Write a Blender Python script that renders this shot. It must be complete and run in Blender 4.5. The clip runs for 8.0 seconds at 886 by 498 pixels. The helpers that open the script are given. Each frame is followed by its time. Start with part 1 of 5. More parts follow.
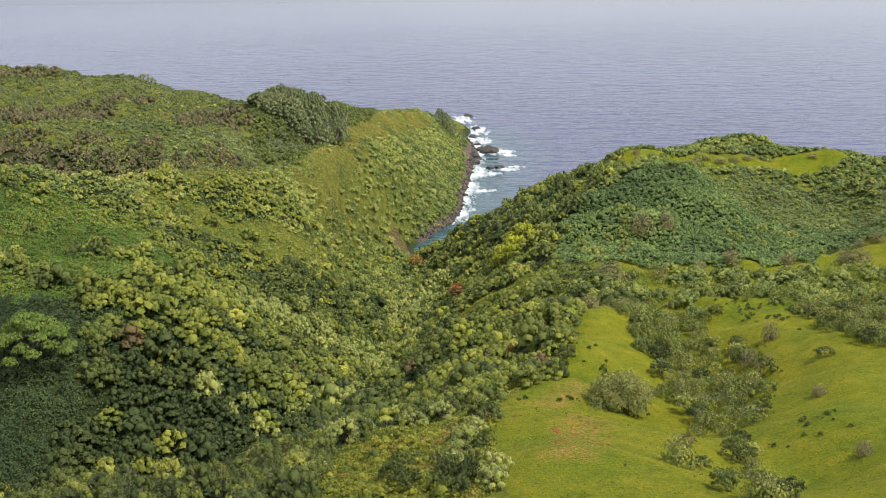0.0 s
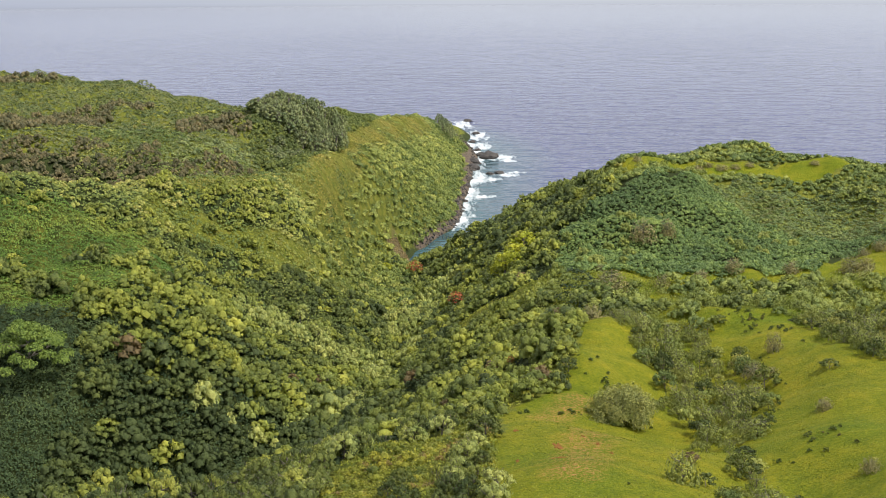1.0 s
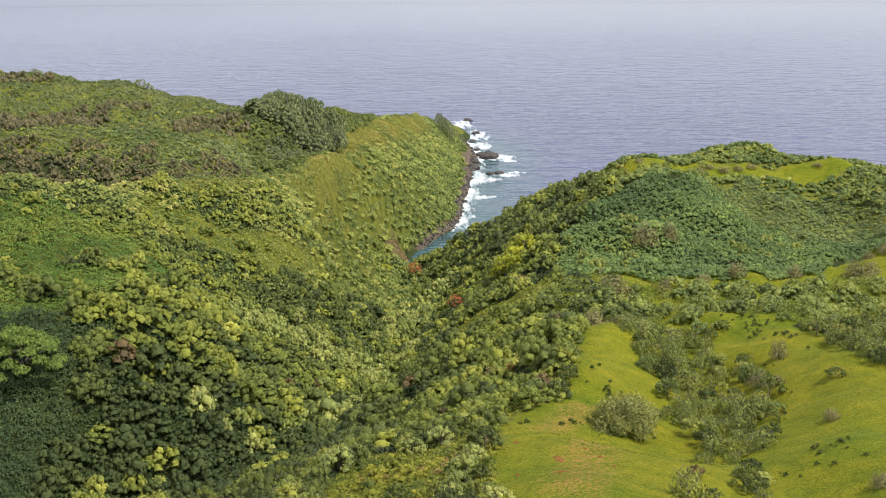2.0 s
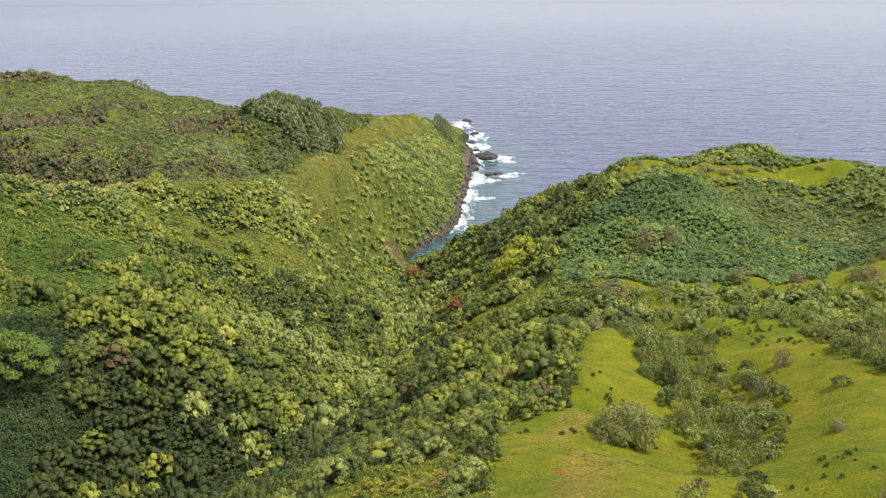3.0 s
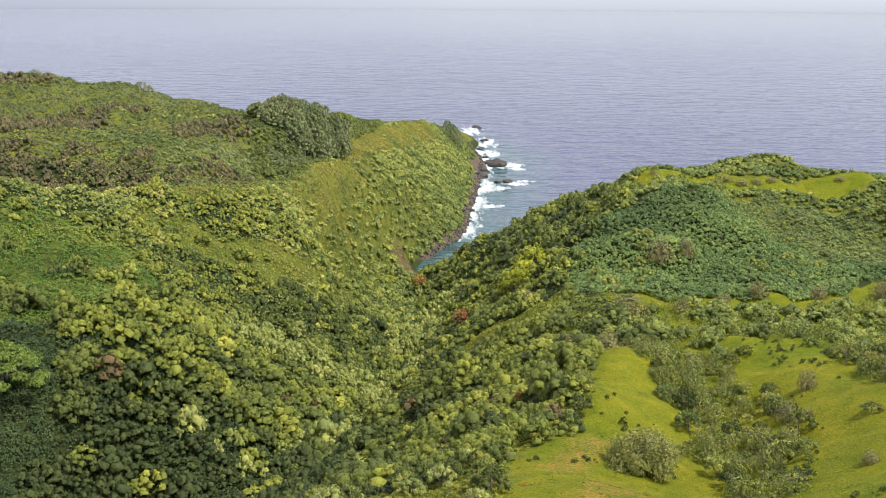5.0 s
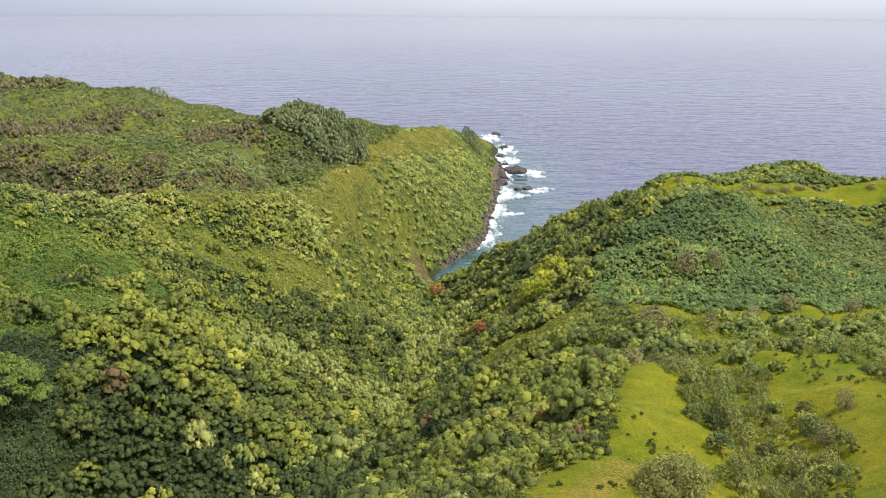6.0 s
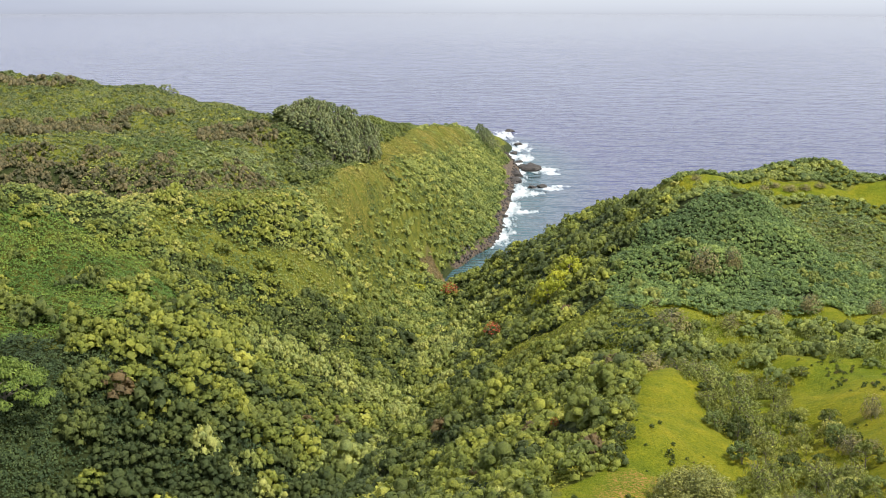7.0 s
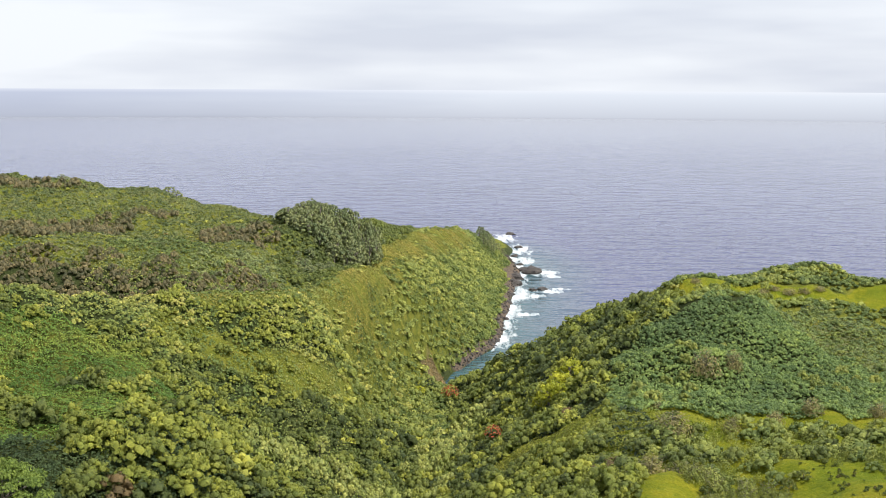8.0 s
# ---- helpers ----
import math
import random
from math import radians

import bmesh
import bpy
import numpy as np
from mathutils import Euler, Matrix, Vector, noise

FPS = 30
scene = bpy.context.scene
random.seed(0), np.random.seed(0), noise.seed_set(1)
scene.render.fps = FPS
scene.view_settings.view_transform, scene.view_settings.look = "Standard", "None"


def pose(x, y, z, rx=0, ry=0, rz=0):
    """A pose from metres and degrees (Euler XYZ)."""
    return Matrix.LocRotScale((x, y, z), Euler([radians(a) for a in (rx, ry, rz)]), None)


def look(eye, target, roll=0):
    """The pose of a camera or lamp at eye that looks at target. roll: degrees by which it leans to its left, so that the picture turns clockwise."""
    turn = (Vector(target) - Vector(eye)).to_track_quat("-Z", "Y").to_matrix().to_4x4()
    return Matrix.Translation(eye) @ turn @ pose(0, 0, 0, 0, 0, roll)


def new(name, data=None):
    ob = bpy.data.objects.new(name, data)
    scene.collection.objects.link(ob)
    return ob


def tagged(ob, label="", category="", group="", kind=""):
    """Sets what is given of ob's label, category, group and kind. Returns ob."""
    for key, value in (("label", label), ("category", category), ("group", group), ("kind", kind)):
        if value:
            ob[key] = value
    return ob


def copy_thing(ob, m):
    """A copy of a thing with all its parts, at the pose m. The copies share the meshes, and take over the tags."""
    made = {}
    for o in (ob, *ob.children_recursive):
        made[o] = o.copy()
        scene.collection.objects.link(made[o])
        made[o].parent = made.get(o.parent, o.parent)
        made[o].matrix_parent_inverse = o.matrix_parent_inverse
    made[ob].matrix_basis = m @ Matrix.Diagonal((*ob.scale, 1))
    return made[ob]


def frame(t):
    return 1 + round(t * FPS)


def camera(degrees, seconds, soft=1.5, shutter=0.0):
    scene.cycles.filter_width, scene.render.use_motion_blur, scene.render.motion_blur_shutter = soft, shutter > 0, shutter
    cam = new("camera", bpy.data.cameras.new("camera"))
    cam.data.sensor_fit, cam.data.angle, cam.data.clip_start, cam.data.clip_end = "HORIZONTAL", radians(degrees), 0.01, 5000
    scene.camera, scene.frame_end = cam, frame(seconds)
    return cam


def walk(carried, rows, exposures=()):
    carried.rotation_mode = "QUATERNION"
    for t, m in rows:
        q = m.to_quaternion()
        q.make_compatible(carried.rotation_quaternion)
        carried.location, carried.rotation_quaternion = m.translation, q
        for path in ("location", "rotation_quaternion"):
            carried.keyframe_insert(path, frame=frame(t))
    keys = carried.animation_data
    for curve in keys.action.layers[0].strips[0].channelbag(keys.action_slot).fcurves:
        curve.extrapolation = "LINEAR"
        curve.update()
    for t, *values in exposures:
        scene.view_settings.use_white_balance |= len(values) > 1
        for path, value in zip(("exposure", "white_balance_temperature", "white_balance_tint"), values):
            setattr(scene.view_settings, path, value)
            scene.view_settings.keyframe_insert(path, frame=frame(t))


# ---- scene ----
cam = camera(37.46, 8.0, soft=0.6)
PATH = [
    (0, pose(-0.00, -0.00, 127.07, 77.686, 0, -1.028) @ pose(0, 0, 0, 0, 0, -0.412)),
    (0.5, pose(-0.11, 0.98, 127.42, 77.833, 0, -1.062) @ pose(0, 0, 0, 0, 0, -0.364)),
    (1, pose(-0.02, 2.73, 127.68, 77.864, 0, -1.048) @ pose(0, 0, 0, 0, 0, -0.378)),
    (1.5, pose(0.16, 4.95, 127.92, 77.810, 0, -1.042) @ pose(0, 0, 0, 0, 0, -0.360)),
    (3, pose(0.51, 11.70, 127.81, 77.800, 0, -1.100) @ pose(0, 0, 0, 0, 0, -0.237)),
    (3.5, pose(0.67, 13.77, 127.70, 77.813, 0, -1.117) @ pose(0, 0, 0, 0, 0, -0.090)),
    (4, pose(0.75, 16.06, 127.50, 77.833, 0, -1.100) @ pose(0, 0, 0, 0, 0, 0.068)),
    (4.5, pose(0.81, 19.00, 127.17, 77.906, 0, -0.982) @ pose(0, 0, 0, 0, 0, 0.219)),
    (6, pose(1.35, 34.61, 124.56, 78.383, 0, 0.127) @ pose(0, 0, 0, 0, 0, 0.289)),
    (6.5, pose(1.63, 39.33, 124.14, 78.401, 0, 0.579) @ pose(0, 0, 0, 0, 0, 0.158)),
    (7, pose(1.91, 41.56, 124.06, 78.246, 0, 0.777) @ pose(0, 0, 0, 0, 0, 0.088)),
    (7.5, pose(1.95, 41.56, 124.16, 80.632, 0, 0.836) @ pose(0, 0, 0, 0, 0, 0.248)),
    (8, pose(1.79, 40.02, 124.20, 82.741, 0, 0.814) @ pose(0, 0, 0, 0, 0, 0.294)),
]
walk(cam, PATH, exposures=[(0.0, 0.19), (1.5, 0.29), (3.0, 0.32), (4.5, 0.36), (6.0, 0.39), (8.0, 0.37)])

# ---- sky, sun and exposure ----
world = bpy.data.worlds.new("overcast_sky")
scene.world = world
world.use_nodes = True
wn, wl = world.node_tree.nodes, world.node_tree.links
wn.clear()
SUN_EL, SUN_AZ = 56.0, 118.0          # degrees; azimuth from north (+y), clockwise
sky = wn.new("ShaderNodeTexSky")
sky.sky_type, sky.sun_disc = "NISHITA", False
sky.sun_elevation, sky.sun_rotation = radians(SUN_EL), radians(SUN_AZ)
wtc = wn.new("ShaderNodeTexCoord")
wmap = wn.new("ShaderNodeMapping")
wmap.inputs["Scale"].default_value = (1.0, 1.0, 7.0)
wno = wn.new("ShaderNodeTexNoise")
wno.inputs["Scale"].default_value, wno.inputs["Detail"].default_value = 2.6, 4.0
wramp = wn.new("ShaderNodeValToRGB")
wramp.color_ramp.elements[0].position, wramp.color_ramp.elements[0].color = 0.36, (5.5, 5.85, 6.7, 1)
wramp.color_ramp.elements[1].position, wramp.color_ramp.elements[1].color = 0.60, (7.4, 7.7, 8.2, 1)
wmix = wn.new("ShaderNodeMixRGB")
wmix.inputs["Fac"].default_value = 0.93
wbg = wn.new("ShaderNodeBackground")
wbg.inputs["Strength"].default_value = 0.1
wout = wn.new("ShaderNodeOutputWorld")
wl.new(wtc.outputs["Generated"], wmap.inputs["Vector"])
wl.new(wmap.outputs["Vector"], wno.inputs["Vector"])
wl.new(wno.outputs["Fac"], wramp.inputs["Fac"])
wl.new(sky.outputs["Color"], wmix.inputs["Color1"])
wl.new(wramp.outputs["Color"], wmix.inputs["Color2"])
wl.new(wmix.outputs["Color"], wbg.inputs["Color"])
wl.new(wbg.outputs["Background"], wout.inputs["Surface"])

sun = new("sun", bpy.data.lights.new("sun", "SUN"))
sun.data.energy, sun.data.angle, sun.data.color = 4.1, radians(6), (1.0, 0.95, 0.86)
az, el = radians(SUN_AZ), radians(SUN_EL)
sun_dir = Vector((math.sin(az) * math.cos(el), math.cos(az) * math.cos(el), math.sin(el)))
sun.matrix_world = look(sun_dir * 900, (0, 0, 0))


# ---- materials ----
def nodes(name):
    m = bpy.data.materials.new(name)
    m.use_nodes = True
    n, l = m.node_tree.nodes, m.node_tree.links
    return m, n, l, n["Principled BSDF"]


def noise_tex(n, l, scale, detail=4.0, coords=None, rough=0.55):
    t = n.new("ShaderNodeTexNoise")
    t.inputs["Scale"].default_value, t.inputs["Detail"].default_value = scale, detail
    t.inputs["Roughness"].default_value = rough
    if coords is None:
        coords = n.new("ShaderNodeNewGeometry").outputs["Position"]
    l.new(coords, t.inputs["Vector"])
    return t.outputs["Fac"]


def ramp(n, l, fac, stops):
    r = n.new("ShaderNodeValToRGB")
    e = r.color_ramp.elements
    while len(e) < len(stops):
        e.new(0.5)
    for k, (p, c) in zip(e, stops):
        k.position, k.color = p, (*c, 1)
    l.new(fac, r.inputs["Fac"])
    return r.outputs["Color"]


def mix(n, l, fac, a, b, kind="MIX"):
    m = n.new("ShaderNodeMixRGB")
    m.blend_type = kind
    for value, slot in ((fac, "Fac"), (a, "Color1"), (b, "Color2")):
        if isinstance(value, (int, float)):
            m.inputs[slot].default_value = value if slot == "Fac" else (value, value, value, 1)
        elif isinstance(value, tuple):
            m.inputs[slot].default_value = (*value, 1)
        else:
            l.new(value, m.inputs[slot])
    return m.outputs["Color"]


def sums(n, l, kind, a, b):
    m = n.new("ShaderNodeMath")
    m.operation, m.use_clamp = kind, False
    for value, slot in ((a, 0), (b, 1)):
        if isinstance(value, (int, float)):
            m.inputs[slot].default_value = value
        else:
            l.new(value, m.inputs[slot])
    return m.outputs["Value"]


def rng_map(n, l, fac, a, b, c=0.0, d=1.0):
    m = n.new("ShaderNodeMapRange")
    m.inputs["From Min"].default_value, m.inputs["From Max"].default_value = a, b
    m.inputs["To Min"].default_value, m.inputs["To Max"].default_value = c, d
    l.new(fac, m.inputs["Value"])
    return m.outputs["Result"]


def attr(n, name):
    a = n.new("ShaderNodeAttribute")
    a.attribute_name = name
    return a.outputs["Fac"]


def bump(n, l, p, fac, strength, distance):
    b = n.new("ShaderNodeBump")
    b.inputs["Strength"].default_value, b.inputs["Distance"].default_value = strength, distance
    l.new(fac, b.inputs["Height"])
    l.new(b.outputs["Normal"], p.inputs["Normal"])


def leaf_material(name, stops, single=False, rough=0.55, see=0.22):
    """Foliage: the colour runs through the stops from plant to plant, and each spray of leaves differs a little."""
    m, n, l, p = nodes(name)
    if single:
        pick = n.new("ShaderNodeObjectInfo").outputs["Random"]
    else:
        pick = attr(n, "tint")
    geo = n.new("ShaderNodeNewGeometry")
    c = ramp(n, l, pick, stops)
    patch = noise_tex(n, l, 0.35, 3.0, geo.outputs["Position"])
    c = mix(n, l, 1.0, c, ramp(n, l, patch, [(0.3, (0.72, 0.78, 0.8)), (0.7, (1.25, 1.16, 1.05))]), "MULTIPLY")
    c = mix(n, l, 1.0, c, ramp(n, l, geo.outputs["Random Per Island"], [(0.0, (0.74, 0.78, 0.80)), (0.5, (1.0, 1.0, 1.0)), (1.0, (1.30, 1.27, 1.16))]), "MULTIPLY")
    fine = noise_tex(n, l, 3.6, 4.0, geo.outputs["Position"], 0.75)
    c = mix(n, l, 1.0, c, ramp(n, l, fine, [(0.32, (0.66, 0.70, 0.72)), (0.5, (1.0, 1.0, 1.0)), (0.68, (1.28, 1.25, 1.18))]), "MULTIPLY")
    bump(n, l, p, fine, 0.8, 0.4)
    l.new(c, p.inputs["Base Color"])
    p.inputs["Roughness"].default_value = rough
    p.inputs["Specular IOR Level"].default_value = 0.25
    tr = n.new("ShaderNodeBsdfTranslucent")
    l.new(mix(n, l, 1.0, c, (1.25, 1.2, 0.85), "MULTIPLY"), tr.inputs["Color"])
    ms = n.new("ShaderNodeMixShader")
    ms.inputs["Fac"].default_value = see
    l.new(p.outputs["BSDF"], ms.inputs[1])
    l.new(tr.outputs["BSDF"], ms.inputs[2])
    l.new(ms.outputs["Shader"], n["Material Output"].inputs["Surface"])
    return m


FOREST = [(0.0, (0.076, 0.104, 0.036)), (0.35, (0.145, 0.178, 0.046)), (0.6, (0.196, 0.232, 0.046)), (0.8, (0.320, 0.345, 0.064)),
          (0.93, (0.440, 0.455, 0.112)), (1.0, (0.165, 0.122, 0.060))]
PALE = [(0.0, (0.250, 0.300, 0.080)), (1.0, (0.420, 0.450, 0.150))]
SCRUB = [(0.0, (0.135, 0.185, 0.056)), (0.4, (0.250, 0.295, 0.078)), (0.8, (0.335, 0.365, 0.098)), (1.0, (0.430, 0.420, 0.125))]
THICKET = [(0.0, (0.118, 0.182, 0.070)), (0.6, (0.178, 0.262, 0.086)), (1.0, (0.262, 0.345, 0.098))]
VINES = [(0.0, (0.096, 0.180, 0.036)), (0.7, (0.150, 0.238, 0.046)), (1.0, (0.225, 0.285, 0.054))]
FERN = [(0.0, (0.200, 0.230, 0.052)), (0.6, (0.290, 0.280, 0.064)), (1.0, (0.370, 0.310, 0.085))]
BROWN = [(0.0, (0.118, 0.118, 0.058)), (1.0, (0.215, 0.184, 0.098))]
GREY = [(0.0, (0.196, 0.240, 0.056)), (1.0, (0.295, 0.325, 0.086))]
IRON = [(0.0, (0.165, 0.210, 0.095)), (1.0, (0.255, 0.285, 0.135))]
RED = [(0.0, (0.345, 0.063, 0.035)), (1.0, (0.455, 0.108, 0.053))]
m_forest, m_forest_one = leaf_material("mixed_leaves", FOREST), leaf_material("tree_leaves", [(0.0, (0.076, 0.104, 0.036)), (0.5, (0.140, 0.172, 0.046)), (0.8, (0.198, 0.232, 0.050)), (1.0, (0.310, 0.335, 0.074))], True)
m_pale, m_pale_one = leaf_material("pale_leaves", PALE), leaf_material("pale_tree_leaves", PALE, True)
m_scrub, m_scrub_one = leaf_material("yellow_green_leaves", SCRUB), leaf_material("shrub_leaves", SCRUB, True)
m_bush_one = leaf_material("dark_bush_leaves", [(0.0, (0.142, 0.172, 0.040)), (0.6, (0.200, 0.228, 0.054)), (1.0, (0.285, 0.292, 0.078))], True)
m_dark_one = leaf_material("dark_shrub_leaves", [(0.0, (0.066, 0.092, 0.026)), (1.0, (0.120, 0.150, 0.040))], True)
m_tan_one = leaf_material("tan_twig_leaves", [(0.0, (0.235, 0.215, 0.095)), (1.0, (0.300, 0.270, 0.130))], True)
# shade between the crowns is put into this darkened green
m_shade_leaves = leaf_material("shade_green_leaves", [(0.0, (0.026, 0.045, 0.017)), (1.0, (0.056, 0.084, 0.027))])
# darker copy of the thicket leaves, cloud shade put into its green
m_thicket_low = leaf_material("gulch_thicket_leaves", [(0.0, (0.048, 0.082, 0.036)), (0.6, (0.070, 0.110, 0.045)), (1.0, (0.105, 0.145, 0.055))])
m_thicket, m_vines = leaf_material("thicket_leaves", THICKET), leaf_material("vine_leaves", VINES)
m_flank = leaf_material("flank_leaves", [(0.0, (0.150, 0.205, 0.080)), (0.6, (0.205, 0.272, 0.096)), (1.0, (0.270, 0.312, 0.116))])
m_hummock = leaf_material("mounded_fern", [(0.0, (0.120, 0.155, 0.030)), (0.5, (0.225, 0.250, 0.036)), (0.92, (0.330, 0.320, 0.046)), (1.0, (0.250, 0.190, 0.065))])
m_pale_shrub = leaf_material("pale_shrub_leaves", [(0.0, (0.175, 0.225, 0.090)), (1.0, (0.300, 0.345, 0.140))])
m_fern, m_brown = leaf_material("fern_fronds", FERN), leaf_material("brown_shrub_leaves", BROWN)
m_grey, m_grey_one = leaf_material("grey_green_leaves", GREY), leaf_material("grey_shrub_leaves", GREY, True)
m_iron_one = leaf_material("needle_sprays", IRON, True)
m_tuft = leaf_material("pasture_grass", [(0.0, (0.125, 0.165, 0.010)), (0.6, (0.190, 0.215, 0.014)), (1.0, (0.235, 0.235, 0.020))])
m_weed = leaf_material("weed_leaves", [(0.0, (0.055, 0.085, 0.014)), (0.8, (0.090, 0.110, 0.020)), (1.0, (0.130, 0.095, 0.045))])
m_moss = leaf_material("soft_green_fronds", [(0.0, (0.112, 0.148, 0.060)), (0.6, (0.153, 0.187, 0.074)), (1.0, (0.205, 0.222, 0.092))])
m_sward = leaf_material("tall_grass_blades", [(0.0, (0.195, 0.230, 0.030)), (0.6, (0.255, 0.280, 0.036)), (1.0, (0.320, 0.310, 0.050))])
m_moss_low = leaf_material("slope_fronds", [(0.0, (0.125, 0.180, 0.056)), (0.6, (0.195, 0.250, 0.070)), (1.0, (0.290, 0.305, 0.085))])
m_slope_low = leaf_material("headland_fronds", [(0.0, (0.094, 0.142, 0.050)), (0.6, (0.142, 0.192, 0.058)), (1.0, (0.212, 0.235, 0.068))])
m_dry = leaf_material("dry_rust_scrub", [(0.0, (0.215, 0.160, 0.075)), (0.6, (0.285, 0.205, 0.105)), (1.0, (0.270, 0.240, 0.095))])
m_red = leaf_material("orange_red_blossom", RED, True)
m_albizia = leaf_material("feathery_leaves", [(0.0, (0.180, 0.255, 0.055)), (1.0, (0.190, 0.265, 0.060))], True)
m_lime = leaf_material("lime_leaves", [(0.0, (0.330, 0.365, 0.032)), (1.0, (0.400, 0.415, 0.040))], True)


def make_bark():
    m, n, l, p = nodes("grey_bark")
    f = noise_tex(n, l, 3.0, 6.0)
    l.new(ramp(n, l, f, [(0.3, (0.10, 0.085, 0.065)), (0.7, (0.24, 0.215, 0.18))]), p.inputs["Base Color"])
    p.inputs["Roughness"].default_value = 0.9
    bump(n, l, p, f, 0.6, 0.05)
    return m


def make_ground():
    """Grass, fern, bare soil, sand and rock, by the zones of the plan and noise at several sizes."""
    m, n, l, p = nodes("turf_and_soil")
    pos = n.new("ShaderNodeNewGeometry").outputs["Position"]
    big, mid_, fine = noise_tex(n, l, 0.045, 4, pos), noise_tex(n, l, 0.3, 5, pos), noise_tex(n, l, 2.2, 6, pos, 0.7)
    grass = ramp(n, l, mid_, [(0.25, (0.112, 0.140, 0.007)), (0.5, (0.168, 0.184, 0.009)), (0.75, (0.238, 0.222, 0.014))])
    grass = mix(n, l, 1.0, grass, ramp(n, l, big, [(0.3, (0.76, 0.90, 0.9)), (0.7, (1.18, 1.06, 1.1))]), "MULTIPLY")
    grass = mix(n, l, 1.0, grass, ramp(n, l, fine, [(0.36, (0.60, 0.68, 0.6)), (0.5, (0.95, 0.95, 0.95)), (0.66, (1.25, 1.16, 1.2))]), "MULTIPLY")
    # forest floor colour lowered to stand for shade in the gaps
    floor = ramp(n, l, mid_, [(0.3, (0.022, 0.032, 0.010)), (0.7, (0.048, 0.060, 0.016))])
    fern = ramp(n, l, mid_, [(0.3, (0.105, 0.130, 0.018)), (0.6, (0.160, 0.165, 0.024)), (0.8, (0.240, 0.185, 0.045))])
    fern = mix(n, l, 1.0, fern, ramp(n, l, fine, [(0.25, (0.55, 0.62, 0.6)), (0.5, (1, 1, 1)), (0.78, (1.3, 1.25, 1.2))]), "MULTIPLY")
    sand = ramp(n, l, fine, [(0.3, (0.095, 0.085, 0.035)), (0.7, (0.185, 0.135, 0.070))])
    rock = ramp(n, l, fine, [(0.36, (0.040, 0.034, 0.030)), (0.5, (0.120, 0.092, 0.070)), (0.66, (0.220, 0.165, 0.120))])
    soil = ramp(n, l, fine, [(0.4, (0.290, 0.185, 0.045)), (0.62, (0.370, 0.175, 0.075))])

    def edge(name, soft=0.25):
        return rng_map(n, l, sums(n, l, "ADD", attr(n, name), sums(n, l, "MULTIPLY", sums(n, l, "SUBTRACT", mid_, 0.5), 0.9)), 0.5 - soft, 0.5 + soft)
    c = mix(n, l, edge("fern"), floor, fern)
    c = mix(n, l, edge("grass", 0.1), c, grass)
    c = mix(n, l, edge("soil", 0.2), c, mix(n, l, rng_map(n, l, fine, 0.48, 0.60), grass, soil))
    c = mix(n, l, edge("sand"), c, sand)
    c = mix(n, l, edge("rock"), c, rock)
    l.new(c, p.inputs["Base Color"])
    p.inputs["Roughness"].default_value = 0.95
    p.inputs["Specular IOR Level"].default_value = 0.15
    bump(n, l, p, sums(n, l, "ADD", fine, mid_), 0.9, 0.5)
    return m


def make_sea():
    m, n, l, p = nodes("sea_water")
    geo = n.new("ShaderNodeNewGeometry")

    def waves(sx, sy, scale, turn, detail=3.0):
        k = n.new("ShaderNodeMapping")
        k.inputs["Scale"].default_value, k.inputs["Rotation"].default_value = (sx, sy, 1), (0, 0, radians(turn))
        l.new(geo.outputs["Position"], k.inputs["Vector"])
        return noise_tex(n, l, scale, detail, k.outputs["Vector"])
    swell, chop, ripple = waves(0.6, 1, 0.05, 8), waves(0.75, 1, 0.10, -10, 3), waves(0.8, 1, 0.35, 5, 2)
    wind = noise_tex(n, l, 0.0035, 4, geo.outputs["Position"])
    shallow = attr(n, "shallow")
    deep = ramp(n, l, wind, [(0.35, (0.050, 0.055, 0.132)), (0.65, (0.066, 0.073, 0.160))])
    # haze painted into the water: base colour pales toward the horizon
    deep = mix(n, l, attr(n, "far_haze"), deep, (0.30, 0.31, 0.35))
    c = mix(n, l, shallow, deep, (0.045, 0.108, 0.115))
    foam_noise = sums(n, l, "ADD", waves(1, 0.22, 0.22, 0, 6), sums(n, l, "MULTIPLY", waves(1, 0.3, 0.9, 0, 4), 0.35))
    foam = rng_map(n, l, sums(n, l, "ADD", attr(n, "foam"), sums(n, l, "MULTIPLY", sums(n, l, "SUBTRACT", foam_noise, 0.70), sums(n, l, "MULTIPLY", rng_map(n, l, attr(n, "foam"), 0.02, 0.3), 2.6))), 0.28, 0.88)
    c = mix(n, l, foam, c, (0.68, 0.72, 0.75))
    l.new(c, p.inputs["Base Color"])
    l.new(sums(n, l, "ADD", rng_map(n, l, foam, 0, 1, 0.05, 0.8), sums(n, l, "MULTIPLY", attr(n, "rough"), 0.16)), p.inputs["Roughness"])
    p.inputs["IOR"].default_value = 1.333
    h = sums(n, l, "ADD", sums(n, l, "MULTIPLY", swell, 2.4), sums(n, l, "ADD", chop, sums(n, l, "MULTIPLY", ripple, 0.12)))
    b = n.new("ShaderNodeBump")
    b.inputs["Distance"].default_value = 3.0
    l.new(attr(n, "rough"), b.inputs["Strength"])
    l.new(h, b.inputs["Height"])
    l.new(b.outputs["Normal"], p.inputs["Normal"])
    return m


def make_rock(name="dark_basalt"):
    m, n, l, p = nodes(name)
    f = noise_tex(n, l, 0.9, 7)
    l.new(ramp(n, l, f, [(0.3, (0.016, 0.014, 0.013)), (0.6, (0.058, 0.048, 0.041)), (0.8, (0.14, 0.108, 0.082))]), p.inputs["Base Color"])
    p.inputs["Roughness"].default_value = 0.6
    bump(n, l, p, f, 1.0, 0.5)
    return m


